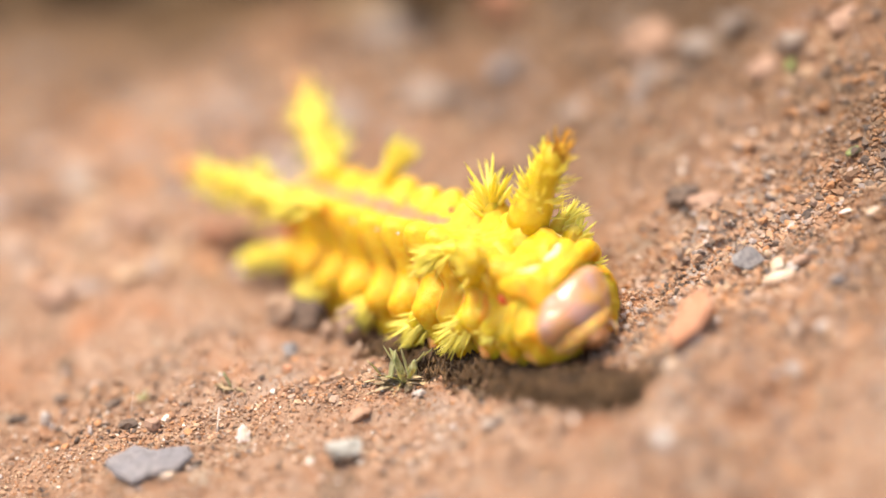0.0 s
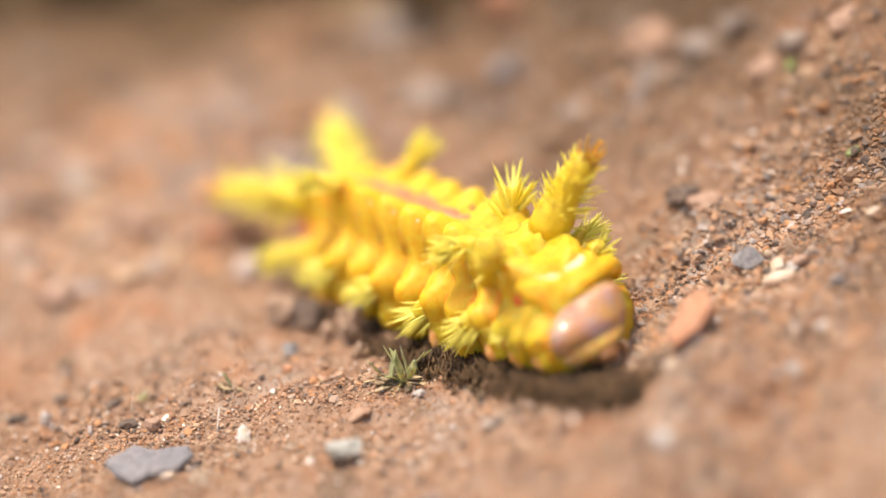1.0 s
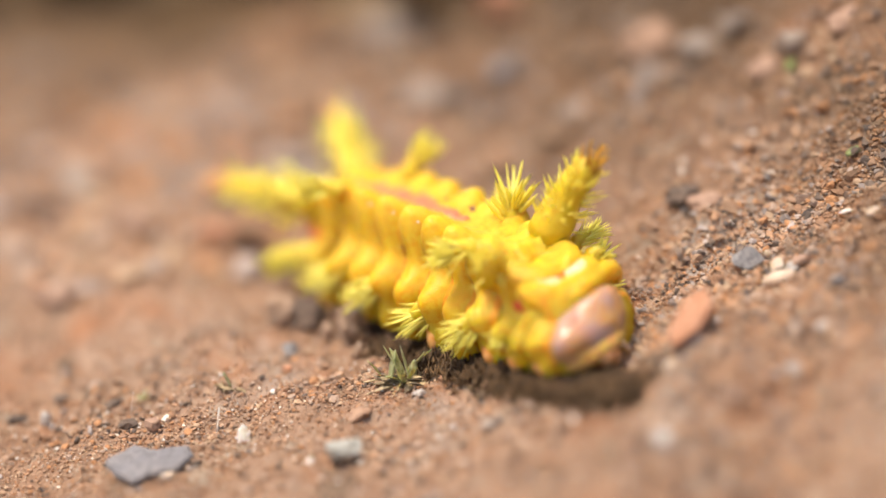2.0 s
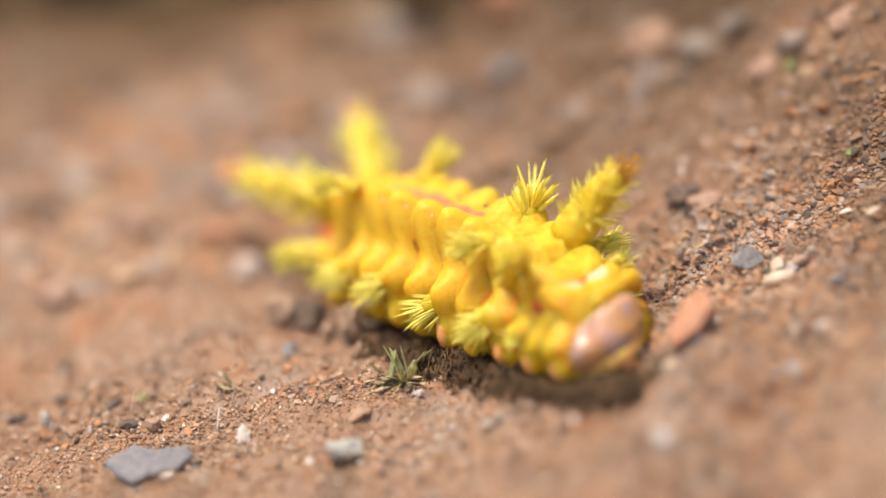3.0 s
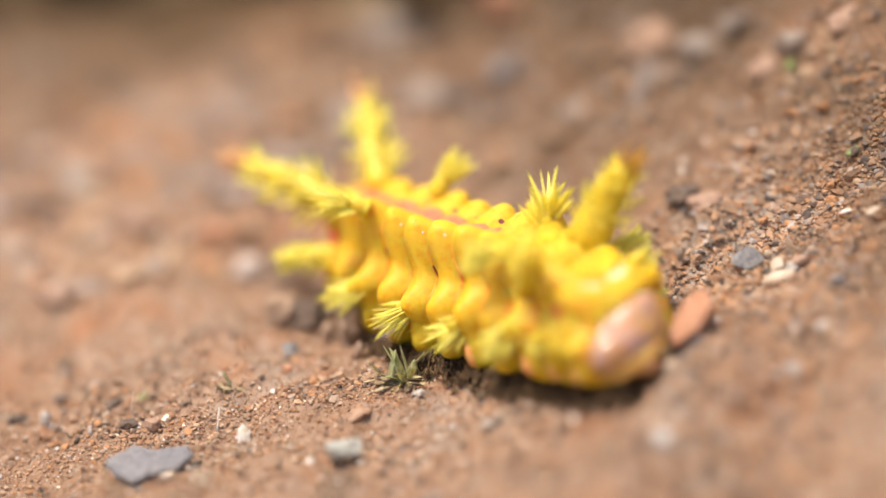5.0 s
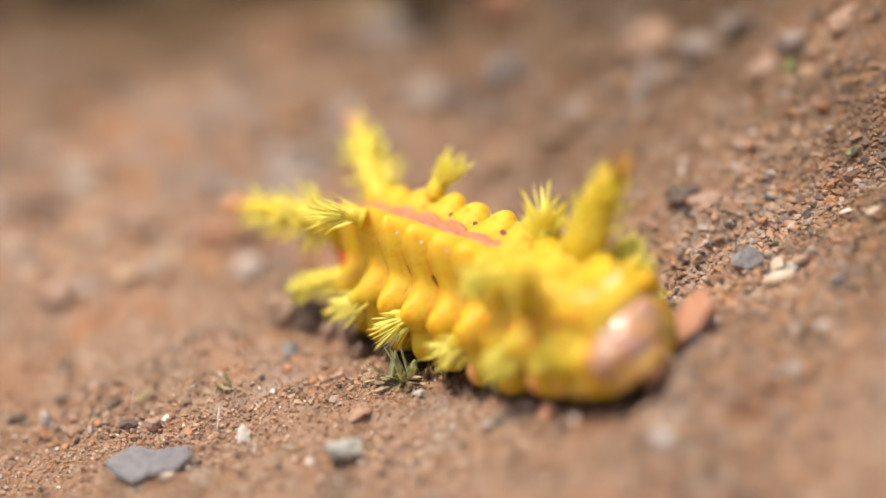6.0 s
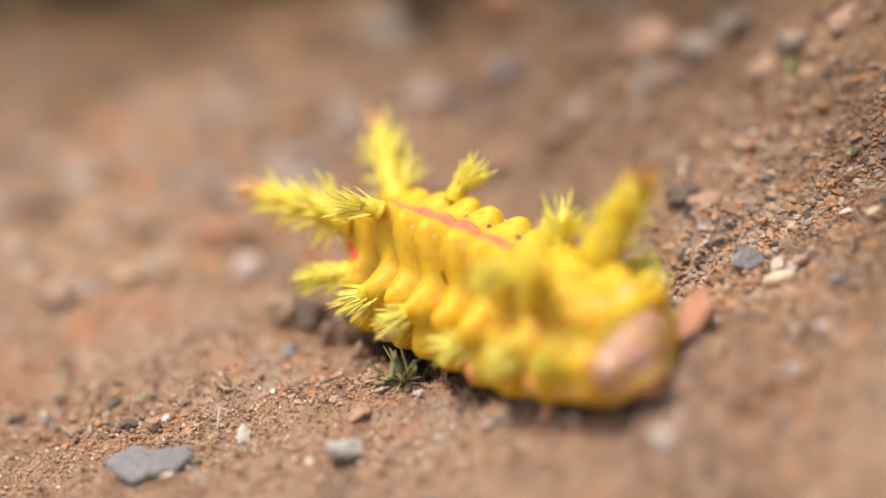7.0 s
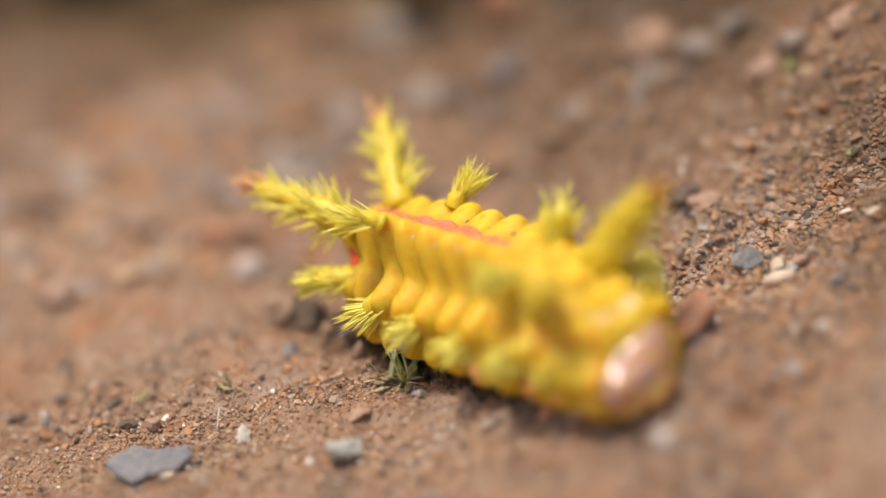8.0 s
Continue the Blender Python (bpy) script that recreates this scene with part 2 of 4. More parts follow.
# ---- ground ----
def vnoise(x, y, seed):
    x = np.asarray(x, float); y = np.asarray(y, float)
    ix, iy = np.floor(x), np.floor(y)
    fx, fy = x - ix, y - iy
    fx, fy = fx * fx * (3 - 2 * fx), fy * fy * (3 - 2 * fy)
    def h(a, b):
        n = (a.astype(np.int64) * 374761393 + b.astype(np.int64) * 668265263 + seed * 974711) & 0xFFFFFFFF
        n = ((n ^ (n >> 13)) * 1274126177) & 0xFFFFFFFF
        return ((n ^ (n >> 16)) & 0xFFFF) / 65535.0
    a, b, c, d = h(ix, iy), h(ix + 1, iy), h(ix, iy + 1), h(ix + 1, iy + 1)
    return (a + (b - a) * fx) * (1 - fy) + (c + (d - c) * fx) * fy - 0.5


def smooth_ground(x, y):
    """Height of the soil in millimetres without its crumbs: a hollow that rises to a bank at +x."""
    x = np.asarray(x, float); y = np.asarray(y, float)
    m = np.clip(x, -26, 40)
    z = 0.2 * m + 0.003 * m ** 2 + 0.00012 * m ** 3
    z = z + 0.12 * (np.maximum(x, -150) - m) * (x < -26) + 22 * (1 - np.exp(-(np.maximum(x, 40) - 40) / 25))
    z = z + 0.05 * np.clip(y, -80, 80)
    back = 3 / (1 + np.exp(-np.clip((x - 13) / 2.5, -40, 40))) + 3.4 / (1 + np.exp(-np.clip((x - 28.5) / 2, -40, 40)))
    z = z + back * (1 - np.exp(-np.clip(y - 4, 0, 400) / 8))  # the bank curls round behind
    s = (x - 8.03) * 0.628 - (y - 2.08) * 0.778          # along the animal's track
    d = (x - 8.03) * 0.778 + (y - 2.08) * 0.628          # across it
    bed = np.exp(-(d / 4.5) ** 2) / (1 + np.exp(-np.clip((s + 20) / 2, -40, 40))) / (1 + np.exp(np.clip((s - 9) / 2, -40, 40)))
    berth = np.exp(-(d / 9.5) ** 4) / (1 + np.exp(np.clip((s - 19) / 1.5, -40, 40))) / (1 + np.exp(np.clip((-25 - s) / 3, -40, 40)))
    z = z + 0.2 * np.clip(y, -40, 0) / (1 + np.exp(-np.clip((x - 13) / 2, -40, 40))) * (1 - berth)
    return z - 0.75 * bed + 0.18 * np.clip(y, -60, 90) * (1 - berth)   # the slope tips down to -y, less so along the track


def ground_height(x, y):
    near = np.exp(-(np.hypot(np.asarray(x, float) - 5, np.asarray(y, float) - 30) / 160) ** 2)
    rough = 0.75 + 0.75 / (1 + np.exp(-np.clip((np.asarray(x, float) - 10) / 5, -40, 40)))
    z = smooth_ground(x, y)
    z = z + near * (1.6 * vnoise(np.asarray(x) / 17, np.asarray(y) / 17, 1) + 0.9 * vnoise(np.asarray(x) / 6, np.asarray(y) / 6, 2))
    z = z + near * rough * (0.95 * vnoise(np.asarray(x) / 2.1, np.asarray(y) / 2.1, 3) + 0.62 * vnoise(np.asarray(x) / 0.95, np.asarray(y) / 0.95, 4) + 0.3 * vnoise(np.asarray(x) / 0.5, np.asarray(y) / 0.5, 9))
    return z


def grid_lines(lo, hi, step, reach):
    mid = list(np.arange(lo, hi + step / 2, step))
    out, gap = [], step
    x = hi
    while x < reach:
        gap *= 1.22
        x += gap
        out.append(x)
    back, gap, x = [], step, lo
    while x > -reach:
        gap *= 1.22
        x -= gap
        back.append(x)
    return np.array(back[::-1] + mid + out)


def build_ground():
    xs, ys = grid_lines(-38, 50, 0.28, 90000), grid_lines(-36, 62, 0.30, 90000)
    gx, gy = np.meshgrid(xs, ys)
    gz = ground_height(gx, gy)
    v = np.stack([gx, gy, gz], -1).reshape(-1, 3) * MM
    nx, ny = len(xs), len(ys)
    idx = np.arange(nx * ny).reshape(ny, nx)
    f = np.stack([idx[:-1, :-1], idx[:-1, 1:], idx[1:, 1:], idx[1:, :-1]], -1).reshape(-1, 4)
    me = bpy.data.meshes.new("ground")
    me.vertices.add(len(v))
    me.vertices.foreach_set("co", v.ravel())
    me.loops.add(f.size)
    me.loops.foreach_set("vertex_index", f.ravel().astype(np.int32))
    me.polygons.add(len(f))
    me.polygons.foreach_set("loop_start", np.arange(0, f.size, 4, dtype=np.int32))
    me.polygons.foreach_set("use_smooth", np.ones(len(f), bool))
    me.update(calc_edges=True)
    me.materials.append(SOIL)
    tagged(new("ground", me), "dry crumbly reddish-brown soil rising to a bank", "ground", kind="structure")


build_ground()


def scatter(name, pos, size, seed, material, label, level, squash=0.75, sink=0.14):
    """Many loose grains lying on the soil, as one mesh."""
    rng = np.random.default_rng(seed)
    kinds = [rock(seed * 31 + k, level, 12, 0.35, 0.55)[0] for k in range(9)]
    f0 = np.array(ICO[level][1])
    n, nv = len(pos), len(kinds[0])
    q = rng.normal(size=(n, 4))
    q /= np.linalg.norm(q, axis=1)[:, None]
    w, x, y, z = q.T
    rot = np.stack([np.stack([1 - 2 * (y * y + z * z), 2 * (x * y - z * w), 2 * (x * z + y * w)], -1),
                    np.stack([2 * (x * y + z * w), 1 - 2 * (x * x + z * z), 2 * (y * z - x * w)], -1),
                    np.stack([2 * (x * z - y * w), 2 * (y * z + x * w), 1 - 2 * (x * x + y * y)], -1)], 1)
    stretch = rng.uniform(0.65, 1.25, (n, 3))
    base = np.stack(kinds)[rng.integers(0, 9, n)] * (stretch * size[:, None])[:, None, :]
    v = np.einsum("nij,nvj->nvi", rot, base)
    v[:, :, 2] *= squash
    z0 = ground_height(pos[:, 0], pos[:, 1]) + size * squash * (1 - 2 * sink)
    v += np.stack([pos[:, 0], pos[:, 1], z0], -1)[:, None, :]
    f = (f0[None] + (np.arange(n) * nv)[:, None, None]).reshape(-1, 3)
    me = bpy.data.meshes.new(name)
    me.vertices.add(n * nv)
    me.vertices.foreach_set("co", (v * MM).ravel())
    me.loops.add(f.size)
    me.loops.foreach_set("vertex_index", f.ravel().astype(np.int32))
    me.polygons.add(len(f))
    me.polygons.foreach_set("loop_start", np.arange(0, f.size, 3, dtype=np.int32))
    me.polygons.foreach_set("use_smooth", np.full(len(f), False))
    me.update(calc_edges=True)
    me.materials.append(material)
    return tagged(new(name, me), label, "soil grains", kind="stuff")


def soil_spots(n, seed, bank=1.2, reach=26):
    """n places, denser on the bank and along the strip before and beside the animal."""
    rng = np.random.default_rng(seed)
    got = np.zeros((0, 2))
    while len(got) < n:
        p = np.stack([rng.uniform(-38, 50, 4 * n), rng.uniform(-34, 75, 4 * n)], -1)
        x, y = p.T
        wgt = (0.3 + bank / (1 + np.exp(-(x - 12) / 4))) * (0.22 + np.exp(-((y - 1 - 0.15 * x) / reach) ** 2))
        wgt *= 0.35 + 1.3 * np.clip(vnoise(x / 7, y / 7, seed + 5) + 0.5, 0, 1)
        got = np.concatenate([got, p[rng.uniform(0, 2.4, 4 * n) < wgt]])
    return got[:n]


def grain_sizes(n, seed, lo, hi, power=3.2):
    r = np.random.default_rng(seed).uniform(0, 1, n)
    return lo + (hi - lo) * r ** power


scatter("soil_crumbs", soil_spots(60000, 11), grain_sizes(60000, 12, 0.07, 0.27, 2.2), 3, CRUMB, "loose fine crumbs of red soil", 1)
scatter("soil_lumps", soil_spots(6500, 13, 1.8), grain_sizes(6500, 14, 0.16, 0.5, 2.6), 4, CRUMB, "small hard lumps of red soil", 2, 0.7, 0.35)
scatter("grey_grit", soil_spots(2400, 15, 1.5), grain_sizes(2400, 16, 0.07, 0.42), 5, GRIT, "scattered grey gravel grit", 2)
scatter("pale_grit", soil_spots(1700, 17, 1.0), grain_sizes(1700, 18, 0.06, 0.30), 6, PALE, "scattered pale cream grit", 2)
rng = np.random.default_rng(91)
CRUST = np.stack([rng.uniform(-27, 4, 2600), rng.normal(0.5, 4.5, 2600)], -1)
CRUST = CRUST[vnoise(CRUST[:, 0] / 3.2, CRUST[:, 1] / 3.2, 50) > -0.02]
scatter("crust_crumbs", CRUST, grain_sizes(len(CRUST), 92, 0.10, 0.34, 2.4), 12, CRUMB, "small heaps of crumbly crust", 2)
scatter("organic_crumbs", CRUST[::4] + 0.4, grain_sizes(len(CRUST[::4]), 93, 0.10, 0.32, 2.4), 13, DARK, "dark organic crumbs among the crust", 2)
rng = np.random.default_rng(98)
APRON = np.stack([rng.uniform(-28, 12, 17000), rng.normal(-3.0, 5.0, 17000)], -1)
APRON = APRON[rng.uniform(0, 1, 17000) < 0.3 + 1.3 * np.clip(vnoise(APRON[:, 0] / 3.1, APRON[:, 1] / 3.1, 54) + 0.4, 0, 1)]
scatter("apron_crumbs", APRON, grain_sizes(len(APRON), 99, 0.05, 0.2, 2.2), 17, CRUMB, "fine reddish crumbs strewn over the soil", 1, 0.9, 0.25)
scatter("apron_pale_grit", APRON[::14] + 0.3, grain_sizes(len(APRON[::14]), 100, 0.05, 0.2, 2.4), 18, PALE, "fine pale grit strewn over the soil", 1, 0.9, 0.25)
scatter("dark_grit", soil_spots(1500, 19, 1.7), grain_sizes(1500, 20, 0.06, 0.30), 7, DARK, "scattered dark brown grit", 2)


def bank_spots(n, seed):
    rng = np.random.default_rng(seed)
    p = np.stack([rng.uniform(13, 44, 3 * n), 3 + 47 * rng.uniform(0, 1, 3 * n) ** 1.5], -1)
    keep = rng.uniform(0, 1, 3 * n) < 1 / (1 + np.exp(-(p[:, 0] - 21) / 3))
    return p[keep][:n]


scatter("bank_lumps", bank_spots(2600, 21), grain_sizes(2600, 22, 0.16, 0.8), 8, CRUMB, "coarse lumps of red soil on the bank", 2, 0.75, 0.38)
rng = np.random.default_rng(95)
FINES = np.stack([rng.uniform(11, 36, 26000), rng.normal(2.0, 7.0, 26000)], -1)
FINES = FINES[rng.uniform(0, 1, 26000) < 0.25 + 1.2 * np.clip(vnoise(FINES[:, 0] / 2.4, FINES[:, 1] / 2.4, 52) + 0.4, 0, 1)]
scatter("bank_fines", FINES, grain_sizes(len(FINES), 96, 0.07, 0.26, 2.0), 15, CRUMB, "fine crumbs of red soil clinging to the bank", 1, 0.9, 0.3)
scatter("bank_dark_fines", FINES[::18] + 0.2, grain_sizes(len(FINES[::18]), 97, 0.08, 0.3, 2.0), 16, DARK, "fine dark crumbs on the bank", 1, 0.8, 0.4)
scatter("bank_dark_lumps", bank_spots(1200, 25), grain_sizes(1200, 26, 0.18, 0.8), 10, DARK, "dark soil lumps on the bank", 2, 0.7, 0.4)
scatter("bank_gravel", bank_spots(700, 23), grain_sizes(700, 24, 0.16, 0.65), 9, GRIT, "grey gravel on the bank", 2, 0.75, 0.25)


def strewn(n, seed, x0, x1, y0, y1, patch):
    """n places in a stretch of ground, gathered in patches."""
    rng = np.random.default_rng(seed)
    p = np.stack([rng.uniform(x0, x1, 12 * n), rng.uniform(y0, y1, 12 * n)], -1)
    keep = rng.uniform(0, 1, 12 * n) < 0.1 + 1.5 * np.clip(vnoise(p[:, 0] / patch, p[:, 1] / patch, seed), 0, 1)
    return p[keep][:n]


for name, material, seed, label in (("far_soil_lumps", CRUMB, 61, "lumps of red soil strewn farther back"), ("far_gravel", GRIT, 65, "grey gravel strewn farther back")):
    n = 1500 if material is CRUMB else 700
    scatter(name, strewn(n, seed, -46, 20, 17, 52, 8), grain_sizes(n, seed + 1, 0.3, 1.7, 3.0), seed, material, label, 2, 0.6, 0.42)
for name, material, seed, label in (("near_soil_lumps", CRUMB, 71, "small lumps of red soil on smooth ground"), ("near_dark_grit", DARK, 73, "dark grit on smooth ground"), ("near_grey_grit", GRIT, 75, "grey grit on smooth ground"), ("near_pale_grit", PALE, 77, "pale grit on smooth ground")):
    n = 900 if material is CRUMB else 320
    scatter(name, strewn(n, seed, -6, 34, -32, -6, 5), grain_sizes(n, seed + 1, 0.12, 0.35 if material is PALE else 0.6, 2.8), seed, material, label, 2, 0.7, 0.3)


for name, material, n, seed, label in (("slope_crumbs", CRUMB, 2600, 81, "crumbs of red soil on the lower bank"), ("slope_dark_crumbs", DARK, 700, 83, "dark crumbs on the lower bank"), ("slope_grit", GRIT, 520, 85, "grey grit on the lower bank")):
    scatter(name, strewn(n, seed, 14, 38, -17, 5, 3.5), grain_sizes(n, seed + 1, 0.12, 0.5, 2.4), seed, material, label, 2, 0.75, 0.3)


def build_litter():
    """Rotting leaf pieces on the soil farther back."""
    rng = np.random.default_rng(40)
    verts, faces = [], []
    for _ in range(900):
        x, y = rng.uniform(-120, 110), 90 * rng.uniform(0, 1) ** 1.3 + 4 * rng.normal()
        y += 51 - 8 / (1 + math.exp(-(x - 9) / 4))
        if (x > 17 and y < 49) or (x < -8 and y < 60):
            continue
        z = float(ground_height(x, y)) + rng.uniform(0.2, 3.5)
        m = pose(x, y, z, rng.normal() * 28, rng.normal() * 28, rng.uniform(0, 360))
        ln, wd = rng.uniform(4, 9), rng.uniform(1.6, 3.4)
        first = len(verts)
        cup = rng.uniform(-0.25, 0.35)
        for side in (0.12, -0.12):
            for i in range(5):
                u = i / 4 * 2 - 1
                hw = wd * max(1 - u * u, 0.06) ** 0.6
                for j in (-1, 0, 1):
                    verts.append((m @ Vector((u * ln, j * hw, side + cup * abs(j) * wd + 0.2 * u * u * ln * cup))) * MM)
        for i in range(4):
            for j in range(2):
                a = first + i * 3 + j
                faces.append((a, a + 3, a + 4, a + 1))
                faces.append((a + 15, a + 16, a + 19, a + 18))
        rim = [0, 3, 6, 9, 12, 13, 14, 11, 8, 5, 2, 1]
        for k in range(12):
            a, b = first + rim[k], first + rim[(k + 1) % 12]
            faces.append((a, b, b + 15, a + 15))
    tagged(link_mesh("leaf_litter", verts, faces, LITTER), "dark rotting leaf litter lying on the soil", "leaf litter", kind="stuff")


build_litter()


# ---- stones ----
def stone(name, label, material, x, y, size, seed, turn=0, tip=0, lean=0, lift=0.25, cuts=16, blunt=0.6, group="stones on the soil", category="stone", lump=0.14):
    """A stone of the given length, width and height, bedded in the soil."""
    v, f = rock(seed, 3, cuts, lump, blunt)
    v = v / np.abs(v).max(axis=0) * np.array(size) / 2
    ob = link_mesh(name, v * MM, f, material)
    ob.data.set_sharp_from_angle(angle=radians(24))
    z = float(ground_height(x, y)) + size[2] * lift
    ob.matrix_world = pose(x * MM, y * MM, z * MM, tip, lean, turn)
    return tagged(ob, label, category, group)


def flake(name, label, material, x, y, rim, thick, turn, tip, lean, lift, seed, group="stones on the soil"):
    """A thin broken piece of stone: a jagged outline (corners in millimetres) with worn, uneven faces."""
    rng = np.random.default_rng(seed)
    n = len(rim) * 3
    rings = ((0.01, 1.0), (0.55, 1.0), (0.93, 0.8), (1.0, 0.1), (0.93, -0.75), (0.5, -1.0), (0.01, -1.0))
    verts, faces = [], []
    for q, h in rings:
        for j in range(n):
            k, u = j // 3, j % 3 / 3
            px, py = (rim[k][c] + (rim[(k + 1) % len(rim)][c] - rim[k][c]) * u for c in (0, 1))
            px, py = px + 0.05 * math.sin(j * 2.3 + seed), py + 0.05 * math.sin(j * 3.1 + seed)
            bump = 0.5 * noise.noise(Vector((px * q * 0.9 + seed, py * q * 0.9, h))) if q < 1 else 0
            verts.append(Vector((px * q, py * q, thick / 2 * (h + bump) + rng.normal() * 0.01 * thick)) * MM)
    for i in range(len(rings) - 1):
        for j in range(n):
            j2 = (j + 1) % n
            faces.append((i * n + j, (i + 1) * n + j, (i + 1) * n + j2, i * n + j2))
    ob = link_mesh(name, verts, faces, material)
    ob.data.set_sharp_from_angle(angle=radians(28))
    ob.matrix_world = pose(x * MM, y * MM, (float(ground_height(x, y)) + lift) * MM, tip, lean, turn)
    return tagged(ob, label, "stone", group)


flake("slate_flake", "flat bluish-grey slate flake bedded in soil", SLATE, -16.5, -5.6, ((2.9, 0.5), (2.5, 1.6), (0.6, 1.2), (-1.2, 1.9), (-2.9, 0.5), (-2.2, -0.9), (-0.85, -2.1), (0.0, -1.5), (1.9, -0.9)), 0.7, 0, 9, -5, 0.35, 101)
stone("pebble", "greenish grey broken pebble on bare soil", GREENGREY, -3.8, -7.5, (2.3, 1.9, 2.2), 156, 20, 16, -30, 0.42, 12, 0.6)
flake("chip", "small angular white stone chip standing in soil", WHITEROCK, -10.5, -3.6, ((0.42, 0.2), (-0.12, 0.68), (-0.45, 0.3), (-0.38, -0.6), (0.36, -0.6)), 0.3, 8, 72, 8, 0.4, 103)
flake("flat_stone", "flat terracotta stone tilted up off the soil", TERRACOTTA, 17.8, -5.9, ((2.3, 0.5), (1.3, 0.95), (-0.5, 0.75), (-2.0, 0.2), (-2.1, -0.6), (-0.3, -1.05), (1.5, -0.75)), 0.9, 34, 22, -36, 1.55, 104)
stone("pebble", "dark grey angular pebble among cream pebbles", GREYROCK, 21.9, 0.3, (2.1, 1.5, 1.5), 105, 20, 10, -34, 0.35, 16, 0.55)
stone("pebble", "long cream rounded pebble on the bank", CREAM, 23.9, -1.6, (2.4, 1.1, 1.0), 106, 12, 0, -12, 0.4, 4, 0.9)
stone("pebble", "small cream pebble beside a dark grey one", CREAM, 23.9, -0.4, (1.2, 1.0, 1.0), 107, 50, 0, 0, 0.4, 12, 0.65)
stone("pebble", "small yellowish pebble beside a dark grey one", CREAM, 23.4, 1.1, (0.6, 0.6, 1.1), 108, 0, 10, -15, 0.45, 6)
stone("pebble", "small grey pebble on the bank", LIGHTROCK, 24.8, -0.7, (1.2, 1.0, 0.9), 109, 70)
stone("pebble", "brownish grey flat pebble on the bank", BROWNROCK, 25.7, -0.6, (1.9, 1.1, 0.8), 110, 5, 0, -15)
stone("pebble", "pale grey pebble lying on smooth soil", LIGHTROCK, 15.7, -14.1, (1.7, 1.5, 1.3), 111, 0, 0, 0, 0.4, 5, 0.9)
stone("stone", "brown lumpy stone behind the caterpillar", BROWNROCK, 20.0, 8.4, (2.8, 2.3, 2.0), 112, 15, 0, -10, 0.12, 5, 0.85, lump=0.5)
stone("stone", "pale pinkish stone farther back", CLOD, 17.3, 27.3, (4.2, 3.6, 3.4), 113, 0, 0, 0, 0.4, 6)
stone("stone", "grey stone farther back on the bank", GREYBROWN, 20.8, 24.4, (3.0, 2.4, 2.2), 114, 30, 0, 0, 0.4, 6)
stone("stone", "rust-brown stone near the leaf litter", TERRACOTTA, 7.4, 42.6, (4.4, 4.0, 4.0), 115, 0, 0, 0, 0.4, 6)
stone("stone", "flat brownish grey stone on far soil", GREYBROWN, 0.7, 33.2, (3.6, 3.2, 2.4), 116, 0, 0, 0, 0.3, 6)
stone("stone", "bluish grey stone on far soil", GREYROCK, 7.2, 33.2, (3.2, 2.6, 2.0), 117, 40, 0, 0, 0.3, 6)
stone("stone", "broad greyish stone near the leaf litter", GREYBROWN, -1.9, 45.0, (6.4, 4.0, 3.4), 118, 25, 0, 0, 0.3, 6)
stone("pebble", "white sliver of stone on the bank", WHITEROCK, 28.5, 1.8, (1.2, 0.5, 0.4), 119, -5, 0, -25, 0.6)
stone("pebble", "pale pebble on top of the bank", CREAM, 29.9, 0.0, (1.2, 0.9, 0.8), 120, 0, 0, -20, 0.4)
stone("clod", "pinkish clod of dry soil", PALECLOD, -8.7, 9.9, (2.6, 2.4, 2.8), 121, 0, 0, 0, 0.4, 5, 0.85, category="clod", lump=0.5)
stone("clod", "dark clod of soil", DARK, -6.9, 9.1, (2.6, 2.0, 2.8), 122, 0, 0, 0, 0.35, 5, 0.85, category="clod", lump=0.5)
stone("clod", "knobbly light brown clod beside the caterpillar", PALECLOD, -4.0, 6.6, (2.2, 1.9, 3.2), 123, 0, 0, 8, 0.4, 4, 0.9, category="clod", lump=0.6)
stone("pebble", "tiny white pebble in crumbly soil", WHITEROCK, -15.9, -0.0, (0.7, 0.6, 0.6), 124)
stone("pebble", "dull tan pebble in crumbly soil", BROWNROCK, -16.7, -1.2, (1.1, 0.9, 1.0), 125, 0, 0, 0, 0.4, 7, 0.8)
stone("pebble", "small orange pebble on the soil", TERRACOTTA, -8.0, 3.0, (0.8, 0.7, 0.6), 126, 0, 0, 0, 0.4)
stone("pebble", "grey pebble on the soil", GREYROCK, -8.0, 4.9, (1.2, 1.0, 1.2), 127, 0, 0, 0, 0.4, 6)
stone("pebble", "tiny bright white grain of stone", WHITEROCK, -8.8, 0.1, (0.38, 0.34, 0.34), 128, 0, 0, 0, 0.5, 6)
stone("pebble", "tiny white grain near the camera", WHITEROCK, -6.0, -7.4, (0.5, 0.45, 0.4), 129, 0, 0, 0, 0.4, 6)
stone("stone", "pinkish stone on soil behind", TERRACOTTA, -14.6, 21.8, (3.2, 2.8, 2.0), 130, 0, 0, 0, 0.3, 6)
stone("stone", "pale brownish stone on soil behind", BROWNROCK, -25.7, 16.2, (3.6, 3.0, 1.8), 131, 0, 0, 0, 0.3, 6)
stone("stone", "dull grey stone far back", GREYBROWN, -25.4, 30.4, (3.2, 3.0, 2.6), 132, 0, 0, 0, 0.3, 6)
stone("pebble", "bluish grey pebble on the bank", GREYROCK, 27.1, -4.2, (1.1, 0.9, 0.7), 133, 0, 0, -20)
stone("slate_flake", "small pale grey flake lying on the bank", LIGHTROCK, 25.9, -7.6, (1.4, 0.7, 0.5), 134, 25, 0, -20, 0.5)
stone("pebble", "greyish pebble below the bank", GREYROCK, 18.1, -6.3, (1.5, 1.2, 0.8), 135, 0, 0, -10)
